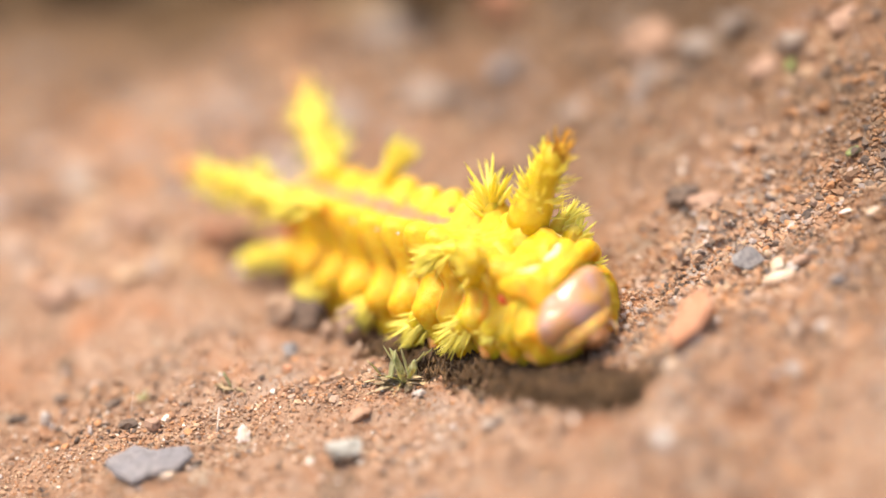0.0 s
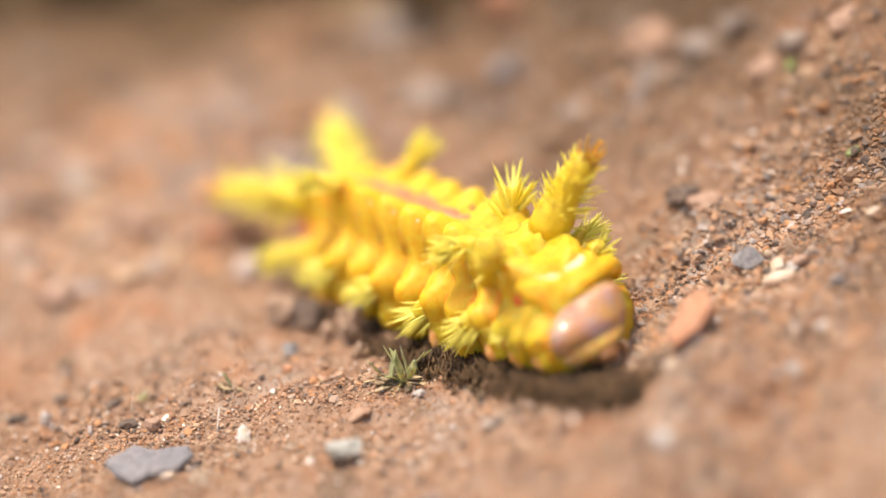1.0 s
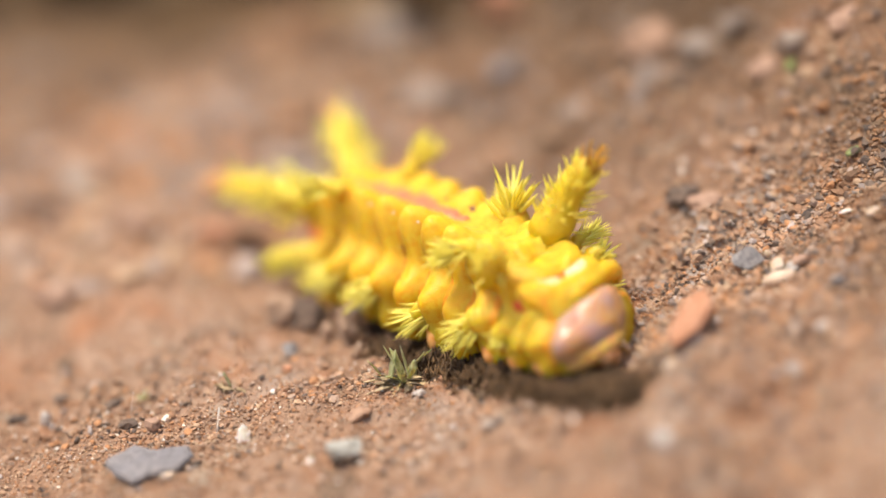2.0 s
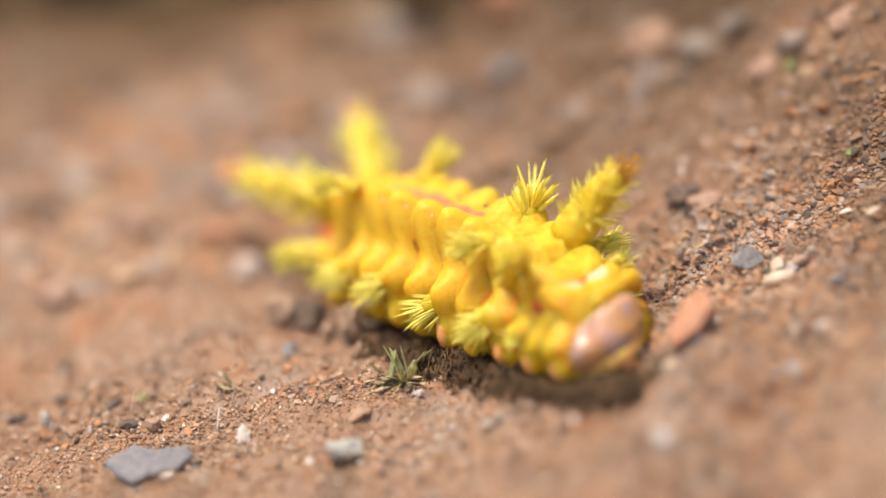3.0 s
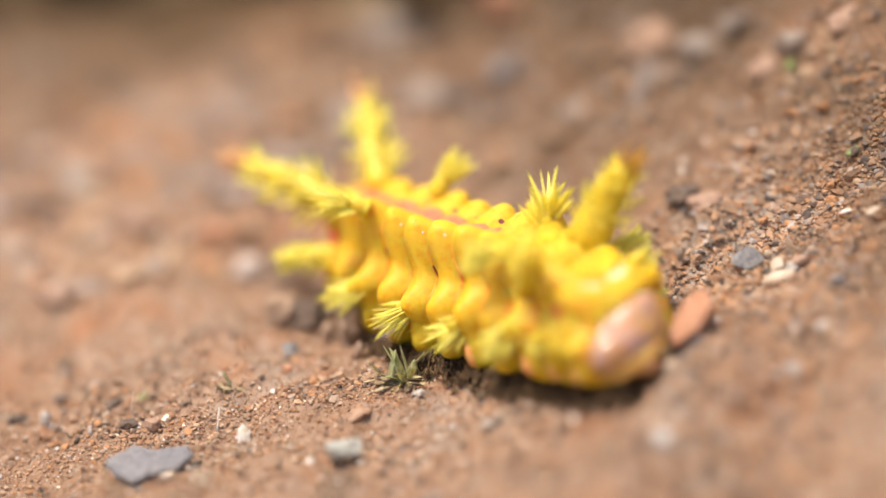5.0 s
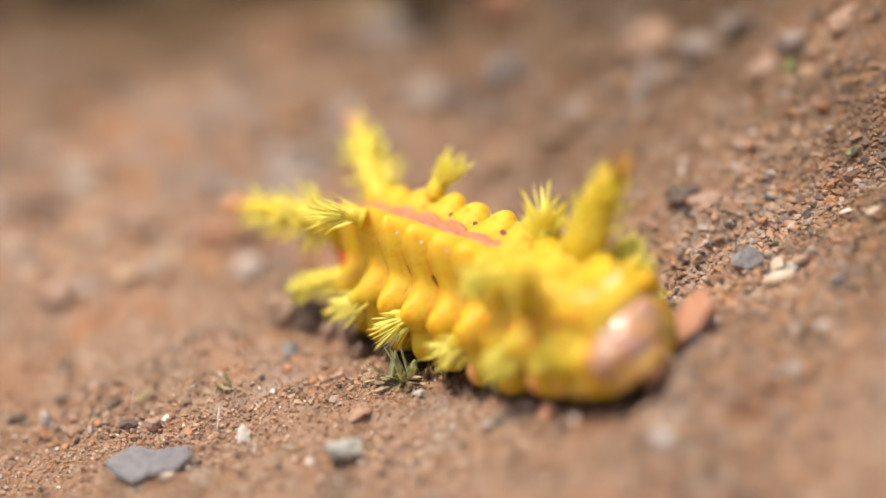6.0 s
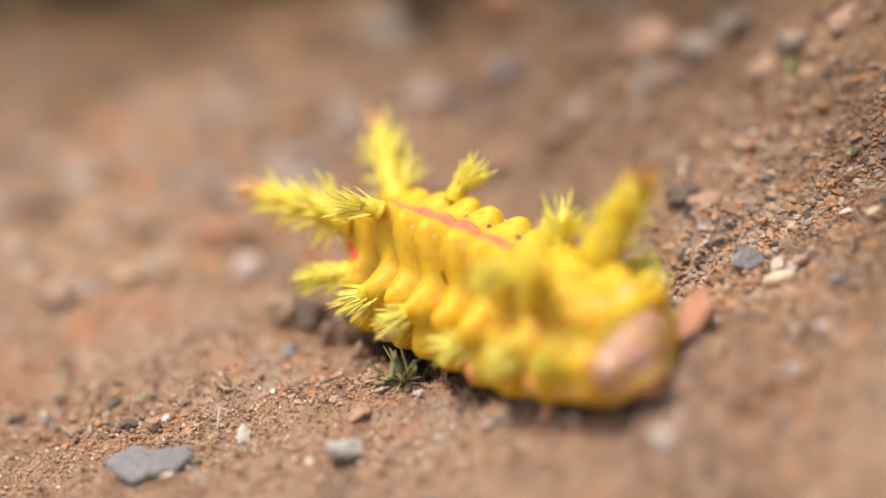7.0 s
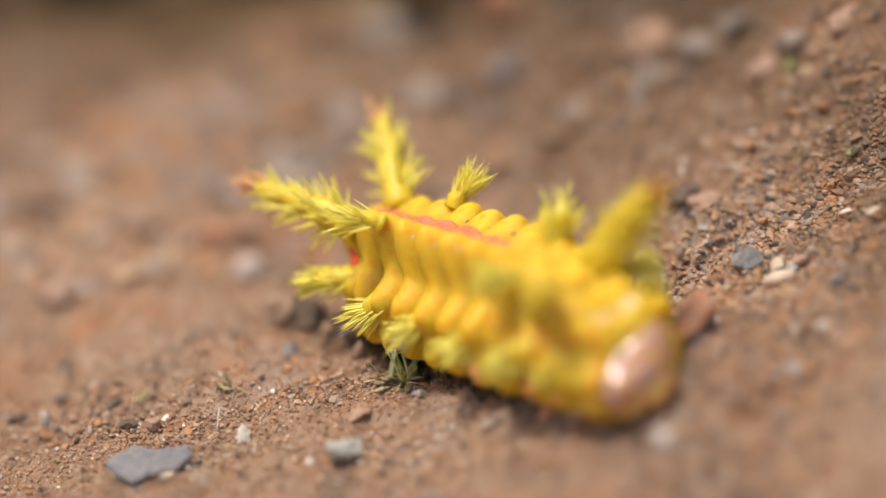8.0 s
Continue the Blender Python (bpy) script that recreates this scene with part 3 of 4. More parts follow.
stone("pebble", "pale brown pebble below the bank", CREAM, 16.6, -8.5, (1.2, 1.0, 0.7), 136, 0, 0, -10, 0.3, 6)
stone("pebble", "pale round pebble on the lower bank", LIGHTROCK, 23.8, -10.2, (1.3, 1.1, 0.8), 137, 0, 0, -15, 0.3, 6)
# the next two clods are dark to stand in for shaded holes
stone("clod", "dark clod standing in for a shaded hole far back", DARK, -28.2, 27.6, (4.0, 3.2, 2.0), 141, 0, 0, 0, 0.25, 5, 0.85, category="clod", lump=0.5)
stone("clod", "dark clod standing in for a shaded gap beside a brown stone", DARK, 18.6, 9.3, (2.6, 2.0, 1.6), 142, 10, 0, 0, 0.25, 5, 0.85, category="clod", lump=0.5)
stone("clod", "dull brown clod on the upper bank", BROWNROCK, 25.0, 17.4, (3.0, 2.2, 1.8), 143, 30, 0, -15, 0.05, 5, 0.85, category="clod", lump=0.5)
stone("clod", "large brown clod high on the bank", BROWNROCK, 30.0, 15.7, (3.6, 2.4, 2.0), 144, 60, 0, -20, 0.05, 5, 0.85, category="clod", lump=0.5)
stone("stone", "pale brown stone on the upper bank", GREYBROWN, 26.6, 17.5, (2.6, 2.2, 2.0), 145, 0, 0, -15, 0.35)
stone("stone", "grey-brown stone high on the bank", GREYBROWN, 23.4, 24.3, (3.0, 2.4, 2.2), 146, 0, 0, -15, 0.35)
stone("stone", "dull brown stone on soil behind", BROWNROCK, -20.6, 22.8, (3.4, 3.0, 1.8), 148, 0, 0, 0, 0.25, 6)
stone("pebble", "greyish pebble lying on smooth soil", GREYBROWN, 5.3, -7.6, (1.3, 1.0, 0.8), 149, 0, 0, 0, 0.3)
stone("pebble", "pale brown pebble on the lower bank", BROWNROCK, 20.1, -11.8, (1.3, 1.1, 0.8), 151, 0, 0, -15, 0.3)
stone("clod", "small dark clod in crumbly soil", DARK, -23.4, 4.5, (1.5, 1.2, 0.8), 161, 0, 0, 0, 0.05, 5, 0.85, category="clod", lump=0.5)
stone("clod", "small dark clod in crumbly soil", DARK, -19.7, 2.5, (1.6, 1.2, 1.0), 162, 40, 0, 0, 0.05, 5, 0.85, category="clod", lump=0.5)
stone("clod", "small blackish clod near a slate flake", DARK, -18.4, -0.2, (1.7, 0.9, 0.9), 163, 10, 0, 0, 0.3, 5, 0.85, category="clod", lump=0.5)
stone("clod", "small dark clod in crumbly soil", DARK, -26.3, 3.3, (1.9, 1.1, 0.8), 164, 15, 0, 0, 0.05, 5, 0.85, category="clod", lump=0.5)
stone("pebble", "small pale pebble in crumbly soil", LIGHTROCK, -24.3, 2.2, (0.8, 0.7, 1.2), 165, 0, 0, 0, 0.4, 7, 0.8)
stone("pebble", "small pale pebble before a slate flake", CREAM, -16.9, -6.5, (0.8, 0.7, 0.7), 166, 0, 0, 0, 0.45, 7, 0.8)
stone("pebble", "flat pinkish pebble before a slate flake", CREAM, -15.2, -6.6, (1.2, 0.8, 0.6), 167, 0, 0, 0, 0.45, 7, 0.8)
stone("clod", "small dark crumb beside a slate flake", DARK, -13.5, -5.7, (0.9, 0.7, 0.6), 168, 0, 0, 0, 0.15, 5, 0.85, category="clod", lump=0.5)
# this clod's dark colour stands in for the shade under the flank
stone("clod", "dark clod standing in for shade under the caterpillar", DARK, -2.4, 9.2, (3.2, 2.2, 2.6), 171, 20, 0, 0, 0.3, 5, 0.85, category="clod", lump=0.5)
stone("clod", "low brown clod under the caterpillar's flank", CLOD, -0.9, 6.1, (3.4, 1.9, 1.5), 172, -30, 0, 0, 0.2, 5, 0.85, category="clod", lump=0.5)
stone("clod", "brown clod touching the caterpillar's belly", BROWNROCK, 0.6, 5.8, (1.6, 1.3, 1.7), 173, 0, 0, 0, 0.3, 5, 0.85, category="clod", lump=0.5)
stone("clod", "small upright tan clod", PALECLOD, -3.4, 4.4, (0.7, 0.6, 1.5), 174, 0, 0, 14, 0.35, 5, 0.85, category="clod", lump=0.5)
stone("clod", "small tan clod beside a larger one", PALECLOD, -5.5, 7.8, (1.1, 1.0, 1.6), 175, 0, 0, 0, 0.35, 5, 0.85, category="clod", lump=0.5)
stone("clod", "orange-brown clod on the soil", CLOD, -3.0, -3.3, (1.6, 1.2, 1.0), 138, 20, 0, 0, 0.4, 8, category="clod")
stone("clod", "brownish clod before the caterpillar", CLOD, 5.2, -3.6, (1.0, 0.9, 0.9), 139, 0, 0, 0, 0.4, 8, category="clod")
stone("pebble", "pale pebble beside the grass tuft", LIGHTROCK, 0.9, -2.4, (1.1, 0.8, 0.6), 140, 0, 0, 0, 0.4, 8)


# ---- small plants and fibres ----
def leaf_blade(ln, wd, rise, droop, thick=0.05):
    """A narrow pointed blade of some thickness, along x, in millimetres."""
    verts, faces = [], []
    n = 7
    for i in range(n):
        u = i / (n - 1)
        x, z = ln * u * math.cos(rise) + droop * u * u * 0.2, ln * u * math.sin(rise) - droop * u * u
        hw = wd / 2 * (0.55 + 0.9 * u) * (1 - u ** 2.2) + 0.008
        verts += [Vector((x, -hw, z + 0.25 * hw)) * MM, Vector((x, 0, z + thick)) * MM, Vector((x, hw, z + 0.25 * hw)) * MM, Vector((x, 0, z - thick)) * MM]
    for i in range(n - 1):
        for j in range(4):
            a, b = i * 4 + j, i * 4 + (j + 1) % 4
            faces.append((a, b, b + 4, a + 4))
    faces += [(3, 2, 1, 0), tuple((n - 1) * 4 + j for j in range(4))]
    return verts, faces


def grass_tuft(x, y, seed, green, dry, size, label):
    rng = random.Random(seed)
    root = tagged(new("grass_tuft"), label, "grass tuft")
    root.matrix_world = pose(x * MM, y * MM, (float(ground_height(x, y)) - 0.1) * MM)
    for k in range(green + dry):
        live = k < green
        rise = radians(rng.uniform(45, 85) if live else rng.uniform(-5, 40))
        v, f = leaf_blade(size * (rng.uniform(0.45, 1.0) if live else rng.uniform(0.25, 0.7)), size * rng.uniform(0.16, 0.27), rise, size * rng.uniform(0.03, 0.18))
        b = part("blade", v, f, BLADE if live else STRAW, root, "" if live else "dry straw-coloured blade")
        b.matrix_basis = pose(rng.gauss(0, 0.15 * size) * MM, rng.gauss(0, 0.13 * size) * MM, (0.25 if live else 0.1) * MM, rng.gauss(0, 12), 0, rng.uniform(0, 360))


grass_tuft(-0.4, -0.3, 5, 14, 70, 3.2, "tiny green grass tuft with dry lower blades")
grass_tuft(-12.0, 1.2, 6, 1, 22, 1.5, "small withered tuft with straw-coloured blades")
grass_tuft(-17.7, 2.2, 7, 7, 2, 0.9, "tiny dark green sprout in the soil")


def leaf_bit(x, y, ln, wd, turn, label):
    v, f = leaf_blade(ln, wd, radians(12), 0.15, 0.06)
    ob = link_mesh("leaf_bit", v, f, LEAFBIT)
    ob.matrix_world = pose((x - ln / 2) * MM, y * MM, (float(ground_height(x, y)) + 0.25) * MM, 25, -18, turn)
    tagged(ob, label, "leaf bit")


leaf_bit(29.7, 6.1, 1.3, 0.75, 20, "small bright green leaf bit on the bank")
leaf_bit(26.9, 15.5, 1.3, 0.9, 70, "small green leaf bit farther up the bank")


def fibre(points, rad, label):
    z = [float(ground_height(x, y)) + h for x, y, h in points]
    v, f = tube([(p[0], p[1], q) for p, q in zip(points, z)], [rad] * len(points), 6)
    tagged(link_mesh("plant_fibre", v, f, HAIR), label, "fibre")


fibre([(-21.92, 4.47, -0.11), (-21.82, 4.47, 0.32), (-21.47, 4.47, 0.55), (-21.07, 4.47, 0.53), (-20.67, 4.47, 0.37)], 0.03, "curved whitish hair standing on the soil")
fibre([(-12.37, -2.77, -0.1), (-12.27, -2.77, 0.7), (-12.12, -2.77, 1.9)], 0.055, "short straight pale fibre upright in soil")
fibre([(-18.28, 0.25, 0.0), (-18.23, 0.35, 1.2), (-18.08, 0.45, 2.2)], 0.012, "thin upright pale hair in soil")


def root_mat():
    """Dark tangled rootlets in the hollow under the animal; their tone deepens its shade."""
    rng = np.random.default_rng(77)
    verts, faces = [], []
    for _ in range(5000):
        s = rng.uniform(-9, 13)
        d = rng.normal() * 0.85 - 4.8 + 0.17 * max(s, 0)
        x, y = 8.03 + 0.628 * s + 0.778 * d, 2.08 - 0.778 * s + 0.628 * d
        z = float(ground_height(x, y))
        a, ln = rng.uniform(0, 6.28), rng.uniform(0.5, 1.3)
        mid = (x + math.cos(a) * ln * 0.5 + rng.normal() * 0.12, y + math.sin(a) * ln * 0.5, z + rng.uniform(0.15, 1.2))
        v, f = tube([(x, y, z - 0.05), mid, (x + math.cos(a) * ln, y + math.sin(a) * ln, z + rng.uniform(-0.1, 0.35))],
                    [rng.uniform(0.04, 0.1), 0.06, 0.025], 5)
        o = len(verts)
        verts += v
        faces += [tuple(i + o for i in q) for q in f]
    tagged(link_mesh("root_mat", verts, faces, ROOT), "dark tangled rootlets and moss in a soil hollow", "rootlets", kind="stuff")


root_mat()
# dark crumbs along the hollow, toned down to carry the body's shade as well
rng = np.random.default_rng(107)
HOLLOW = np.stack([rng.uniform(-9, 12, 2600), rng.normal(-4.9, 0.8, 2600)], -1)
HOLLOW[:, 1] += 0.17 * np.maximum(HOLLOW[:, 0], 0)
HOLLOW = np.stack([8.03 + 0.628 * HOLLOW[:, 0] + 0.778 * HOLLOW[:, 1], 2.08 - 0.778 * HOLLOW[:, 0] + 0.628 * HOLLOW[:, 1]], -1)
scatter("hollow_crumbs", HOLLOW[::4], grain_sizes(650, 108, 0.1, 0.5, 2.4), 19, DARK, "dark crumbs along the hollow, deepening the body's shade", 2, 0.8, 0.3)
scatter("hollow_soil", HOLLOW[1::2], grain_sizes(1300, 109, 0.1, 0.55, 2.4), 20, LITTER, "loose crumbs along the hollow, darkened for shade under the body", 2, 0.8, 0.3)

# ---- the caterpillar ----
# Its own space: x forward, y across, z up from the soil, in millimetres from the middle of the belly.
FRONT = Vector((0.62303528, -0.77220471, 0.12460706))
SIDE = Vector((0.75720902, 0.63537381, 0.15144180))
UP = Vector((-0.19611614, 0.0, 0.98058068))
REST = Matrix.Translation(Vector((8.0286, 2.0835, 1.1139)) * MM) @ Matrix((FRONT, SIDE, UP)).transposed().to_4x4()
PITCH, COUNT = 2.55, 11
STATION = [-17.0 + PITCH * i for i in range(COUNT - 1)] + [8.05]
WIDE = [0.76, 0.88, 0.96, 1.0, 1.0, 1.0, 1.0, 0.99, 0.97, 0.94, 0.9]
TALL = [0.93, 0.97, 0.99, 1.0, 1.0, 1.0, 1.0, 0.98, 0.92, 0.79, 0.67]
HEEL = [-8, -9, -9, -9, -9, -9, -9, -9, -7, -5, -3]      # the body leans away from the bank, in degrees
HALF = [(0, 0.25), (1.6, 0.2), (2.8, 0.5), (3.6, 1.2), (4.15, 2.3), (4.35, 3.4), (4.4, 4.6), (4.1, 5.6), (3.7, 6.6), (3.5, 7.5), (3.3, 8.4), (2.85, 9.1), (2.1, 9.35), (1.1, 9.0), (0, 8.8)]


SAG = [0, 0, 0, 0, 0, 0, 0.1, 0.25, 0.35, 0.38, 0.35]     # the front's belly hangs lower


def outline(a):
    """The body's section: a from 0 (belly) over 0.5 (back) to 1, first on the +y side."""
    a %= 1.0
    side = 1 if a <= 0.5 else -1
    u = (a if a <= 0.5 else 1 - a) * 2 * (len(HALF) - 1)
    i = min(int(u), len(HALF) - 2)
    t = u - i

    def knot(j):
        if j < 0:
            return (-HALF[-j][0], HALF[-j][1])
        if j >= len(HALF):
            k = 2 * len(HALF) - 2 - j
            return (-HALF[k][0], HALF[k][1])
        return HALF[j]
    p0, p1, p2, p3 = (knot(i + k) for k in (-1, 0, 1, 2))
    y, z = (0.5 * (2 * p1[k] + (p2[k] - p0[k]) * t + (2 * p0[k] - 5 * p1[k] + 4 * p2[k] - p3[k]) * t * t + (3 * p1[k] - p0[k] - 3 * p2[k] + p3[k]) * t ** 3) for k in (0, 1))
    return side * y, z


# rows of swellings up the flank: knot of the section, spread, bulge, half length, place along the segment
LOBES = [(11.0, 1.5, 0.85, 1.1, 0.0), (5.9, 0.95, 0.85, 0.95, 0.1), (3.5, 0.85, 0.75, 1.05, 0.2)]


def heeled(i, p):
    """Lean a point of segment i about the body's axis."""
    a = radians(HEEL[i])
    y, z = p[1], p[2] - 4.6
    return Vector((p[0], y * math.cos(a) - z * math.sin(a), 4.6 + y * math.sin(a) + z * math.cos(a)))


def skin_point(i, x, a, lift=0.0):
    y, z = outline(a)
    yc, zc = y, z - 4.2
    r = math.hypot(yc, zc)
    knot = (a if a <= 0.5 else 1 - a) * 2 * (len(HALF) - 1)
    calm = 1.0 if i < 8 else 0.6
    deep = (0.06 if knot < 12.6 else 0.025) + 0.05 * math.exp(-((knot - 10.6) / 1.6) ** 2) + 0.13 * math.exp(-((knot - 7.6) / 1.9) ** 2) + 0.08 * math.exp(-((knot - 4.0) / 2.0) ** 2)
    grow = 1 - deep * calm * min(abs(x / 1.275), 1.5) ** 2
    low = 1.0 if a > 0.5 else 0.65
    bump = sum(h * calm * low * math.exp(-((knot - k) / w) ** 2 - ((x - at) / ln) ** 2) for k, w, h, ln, at in LOBES)
    bump -= math.exp(-((knot - 7.9) / 1.1) ** 2) * (0.25 + 0.4 * (abs(x) / 1.9) ** 2)
    n = (0.14 if i < 8 else 0.3) * noise.noise(Vector((x * 0.9 + i * 7.3, yc * 0.8, zc * 0.8))) + (0.07 if i < 8 else 0.16) * noise.noise(Vector((x * 1.9, yc * 1.5 + i, zc * 1.7)))
    k = grow * (1 + (bump + n + lift) / max(r, 1))
    lean = min(max((knot - 6.5) / 4.0, 0.0), 1.0)
    back = -0.85 * lean * lean * (3 - 2 * lean) * calm
    sag = SAG[i] * max(-zc * k / 4.2, 0.0) ** 0.7
    return heeled(i, Vector((x + back, yc * k * WIDE[i], (4.2 + zc * k) * TALL[i] - sag)))


def segment_mesh(i, length=1.95, along=22, around=100):
    verts, faces = [], []
    for r in range(along + 1):
        x = -length + 2 * length * r / along
        for j in range(around):
            verts.append(skin_point(i, x, j / around) * MM)
    for r in range(along):
        for j in range(around):
            j2 = (j + 1) % around
            faces.append((r * around + j, (r + 1) * around + j, (r + 1) * around + j2, r * around + j2))
    for r, x, flip in ((0, -length - 0.5, False), (along, length + 0.5, True)):
        c = len(verts)
        verts.append(heeled(i, Vector((x, 0, 4.2 * TALL[i]))) * MM)
        for j in range(around):
            a, b = r * around + j, r * around + (j + 1) % around
            faces.append((c, b, a) if flip else (c, a, b))
    return verts, faces


def blister(i, x0, x1, a0, a1, lift=0.12, nx=10, na=8):
    """A raised patch of the skin between two stations and two section places, its edge sunk in the skin."""
    verts, faces = [], []
    for p in range(nx + 1):
        u = p / nx * 2 - 1
        for q in range(na + 1):
            w = q / na * 2 - 1
            e = max(0.0, 1 - u ** 4) * max(0.0, 1 - w ** 4)
            cu, cw = u * math.sqrt(1 - w * w / 2), w * math.sqrt(1 - u * u / 2)
            verts.append(skin_point(i, (x0 + x1) / 2 + (x1 - x0) / 2 * cu, (a0 + a1) / 2 + (a1 - a0) / 2 * cw, lift * (1.6 * e - 0.6)) * MM)
    for p in range(nx):
        for q in range(na):
            k = p * (na + 1) + q
            faces.append((k, k + na + 1, k + na + 2, k + 1))
    return verts, faces


def taper(base, tip, r0, r1, seed, bulge=0.12):
    """A fleshy finger from base to tip with an uneven skin and a round end."""
    rng = random.Random(seed)
    b, t = Vector(base), Vector(tip)
    pts, rad = [], []
    for k in range(11):
        u = k / 10
        pts.append(b.lerp(t, u) + Vector((0, 0, 0.25 * math.sin(math.pi * u))))
        r = r0 + (r1 - r0) * u ** 0.8
        if u > 0.85:
            r *= math.sqrt(max(1 - ((u - 0.85) / 0.16) ** 2, 0.03))
        rad.append(r * (1 + bulge * rng.uniform(-1, 1)))
    return tube(pts, rad, 12)


def finger_spines(base, tip, r0, r1, count, ln, seed, u0=0.15, u1=1.0, splay=0.55, thick=0.085):
    rng = random.Random(seed)
    b, t = Vector(base), Vector(tip)
    w = (t - b).normalized()
    a = w.orthogonal().normalized()
    c = w.cross(a)
    out = []
    for _ in range(count):
        u = rng.uniform(u0, u1)
        an = rng.uniform(0, 6.2832)
        side = a * math.cos(an) + c * math.sin(an)
        r = (r0 + (r1 - r0) * u) * 0.85
        up = splay * rng.uniform(0.6, 1.5) + 0.5 * u
        way = side * (1.0 - 0.55 * u) + w * up + Vector([rng.gauss(0, 0.15) for _ in range(3)])
        out.append((b.lerp(t, u) + side * r * rng.uniform(0.6, 1.0), way, ln * rng.uniform(0.6, 1.2) * (1.25 - 0.45 * u), thick * rng.uniform(0.7, 1.2),
                    [rng.gauss(0, 0.06) for _ in range(3)]))
    return out


def needle_meshes(material):
    out = []
    for bend in ((0, 0, 0), (0.9, 0.2, 0), (-0.4, -1.1, 0)):
        v, f = cone_spines([((0, 0, 0), (0, 0, 1), 1.0, 1.0, bend)], 6)
        me = bpy.data.meshes.new("spine")
        me.from_pydata([tuple(p) for p in v], [], f)
        me.materials.append(material)
        me.polygons.foreach_set("use_smooth", [True] * len(me.polygons))
        out.append(me)
    return out


NEEDLES = needle_meshes(NEEDLE)
TIP_NEEDLES = {m.name: needle_meshes(m) for m in (TIPSPINE, TAILSPINE)}


def plant(seg, needles, meshes, label=""):
    """Each spine is a part of its segment; alike spines share a mesh."""
    for k, (root, way, length, rad, _) in enumerate(needles):
        ob = new("spine", meshes[k % 3])
        ob.parent = seg
        ob.matrix_basis = Matrix.LocRotScale(root * MM, way.to_track_quat("Z", "Y"), (rad, rad, length))
        if label:
            ob["label"] = label


def brush_spines(base, tip, r0, r1, count, ln, seed, spread, thick):
    """Stiff needles fanned about the finger's own direction, most of them at its end."""
    rng = random.Random(seed)
    b, t = Vector(base), Vector(tip)
    w = (t - b).normalized()
    a = w.orthogonal().normalized()
    c = w.cross(a)
    out = []
    for _ in range(count):
        u = rng.uniform(0, 1) ** 0.5
        an, q = rng.uniform(0, 6.2832), math.sqrt(rng.uniform(0.02, 1))
        side = a * math.cos(an) + c * math.sin(an)
        way = w + side * (spread * q * (1.35 - 0.5 * u)) + Vector([rng.gauss(0, 0.07) for _ in range(3)])
        out.append((b.lerp(t, u) + side * (r0 + (r1 - r0) * u) * 0.8 * q, way, ln * rng.uniform(0.55, 1.15) * (1.1 - 0.25 * q), thick * rng.uniform(0.6, 1.2), None))
    return out


def horn(i, base, tip, r0, r1, count, ln, seed, tip_mat, tip_label, tips, thick=0.14):
    v, f = taper(base, tip, r0, r1, seed)
    part("horn", v, f, FLESH, SEGMENTS[i], "fleshy yellow horn")
    plant(SEGMENTS[i], finger_spines(base, tip, r0, r1, count, ln, seed + 1, 0.12, 0.85, 0.55, thick), NEEDLES)
    plant(SEGMENTS[i], finger_spines(base, tip, r0, r1, tips, ln * 0.8, seed + 2, 0.82, 1.05, 0.9, thick), TIP_NEEDLES[tip_mat.name], tip_label)


def tubercle(i, base, tip, r0, r1, count, ln, seed, spread=0.6, thick=0.12):
    v, f = taper(base, tip, r0, r1, seed)
    part("tubercle", v, f, FLESH, SEGMENTS[i])
    plant(SEGMENTS[i], brush_spines(base, tip, r0, r1, count, ln, seed + 1, spread, thick), NEEDLES)


caterpillar = tagged(new("caterpillar"), "bright yellow spiny caterpillar with red back stripe crawling on soil", "caterpillar")
caterpillar.matrix_world = REST
SEGMENTS = []
rng = random.Random(31)
for i in range(COUNT):
    v, f = segment_mesh(i, 1.95 if i < COUNT - 1 else 1.45)
    seg = part("body_segment", v, f, SKIN, caterpillar)
    SEGMENTS.append(seg)
    if 1 <= i <= 6:
        half = 0.03 if i < 5 else 0.02
        v, f = blister(i, -1.85, 1.85 if i < 6 else 0.2, 0.5 - half, 0.5 + half, 0.16)
        part("back_stripe", v, f, STRIPE, seg, "coral red stripe along the back")
        for a in (0.456, 0.544) if i < 6 else ():
            v, f = blister(i, 1.0, 1.75, a - 0.006, a + 0.006, 0.13, 6, 6)
            part("dark_spot", v, f, DARKMARK, seg, "dark maroon spot")
    for lo, hi in ((0.1, 0.40), (0.60, 0.9)):
        v, f = blister(i, 1.05, 1.55, lo, hi, 0.05, 6, 26)
        part("skin_fold", v, f, FOLD, seg, "orange fold between two segments")
    if 1 <= i <= 7:
        # a maroon line in the groove behind each knob, longer towards the head
        low = 0.31 - 0.006 * i - rng.uniform(0, 0.012)
        for side in (1, -1):
            lo, hi = sorted((0.5 - side * (0.5 - low), 0.5 - side * (0.5 - 0.322)))
            v, f = blister(i, 1.16, 1.42, lo, hi, 0.13, 6, 10)
            part("groove_line", v, f, DARKMARK if i < 5 else REDMARK, seg, "thin maroon line in a skin groove")
    if i in (3, 4, 5):
        for side in (0.385, 0.615):
            c = skin_point(i, 0.9, side, 0.03)
            v, f = ICO[2]
            part("wart", [(c + Vector(p) * 0.09) * MM for p in v], f, HAIR, seg, "tiny cream wart on a knob")

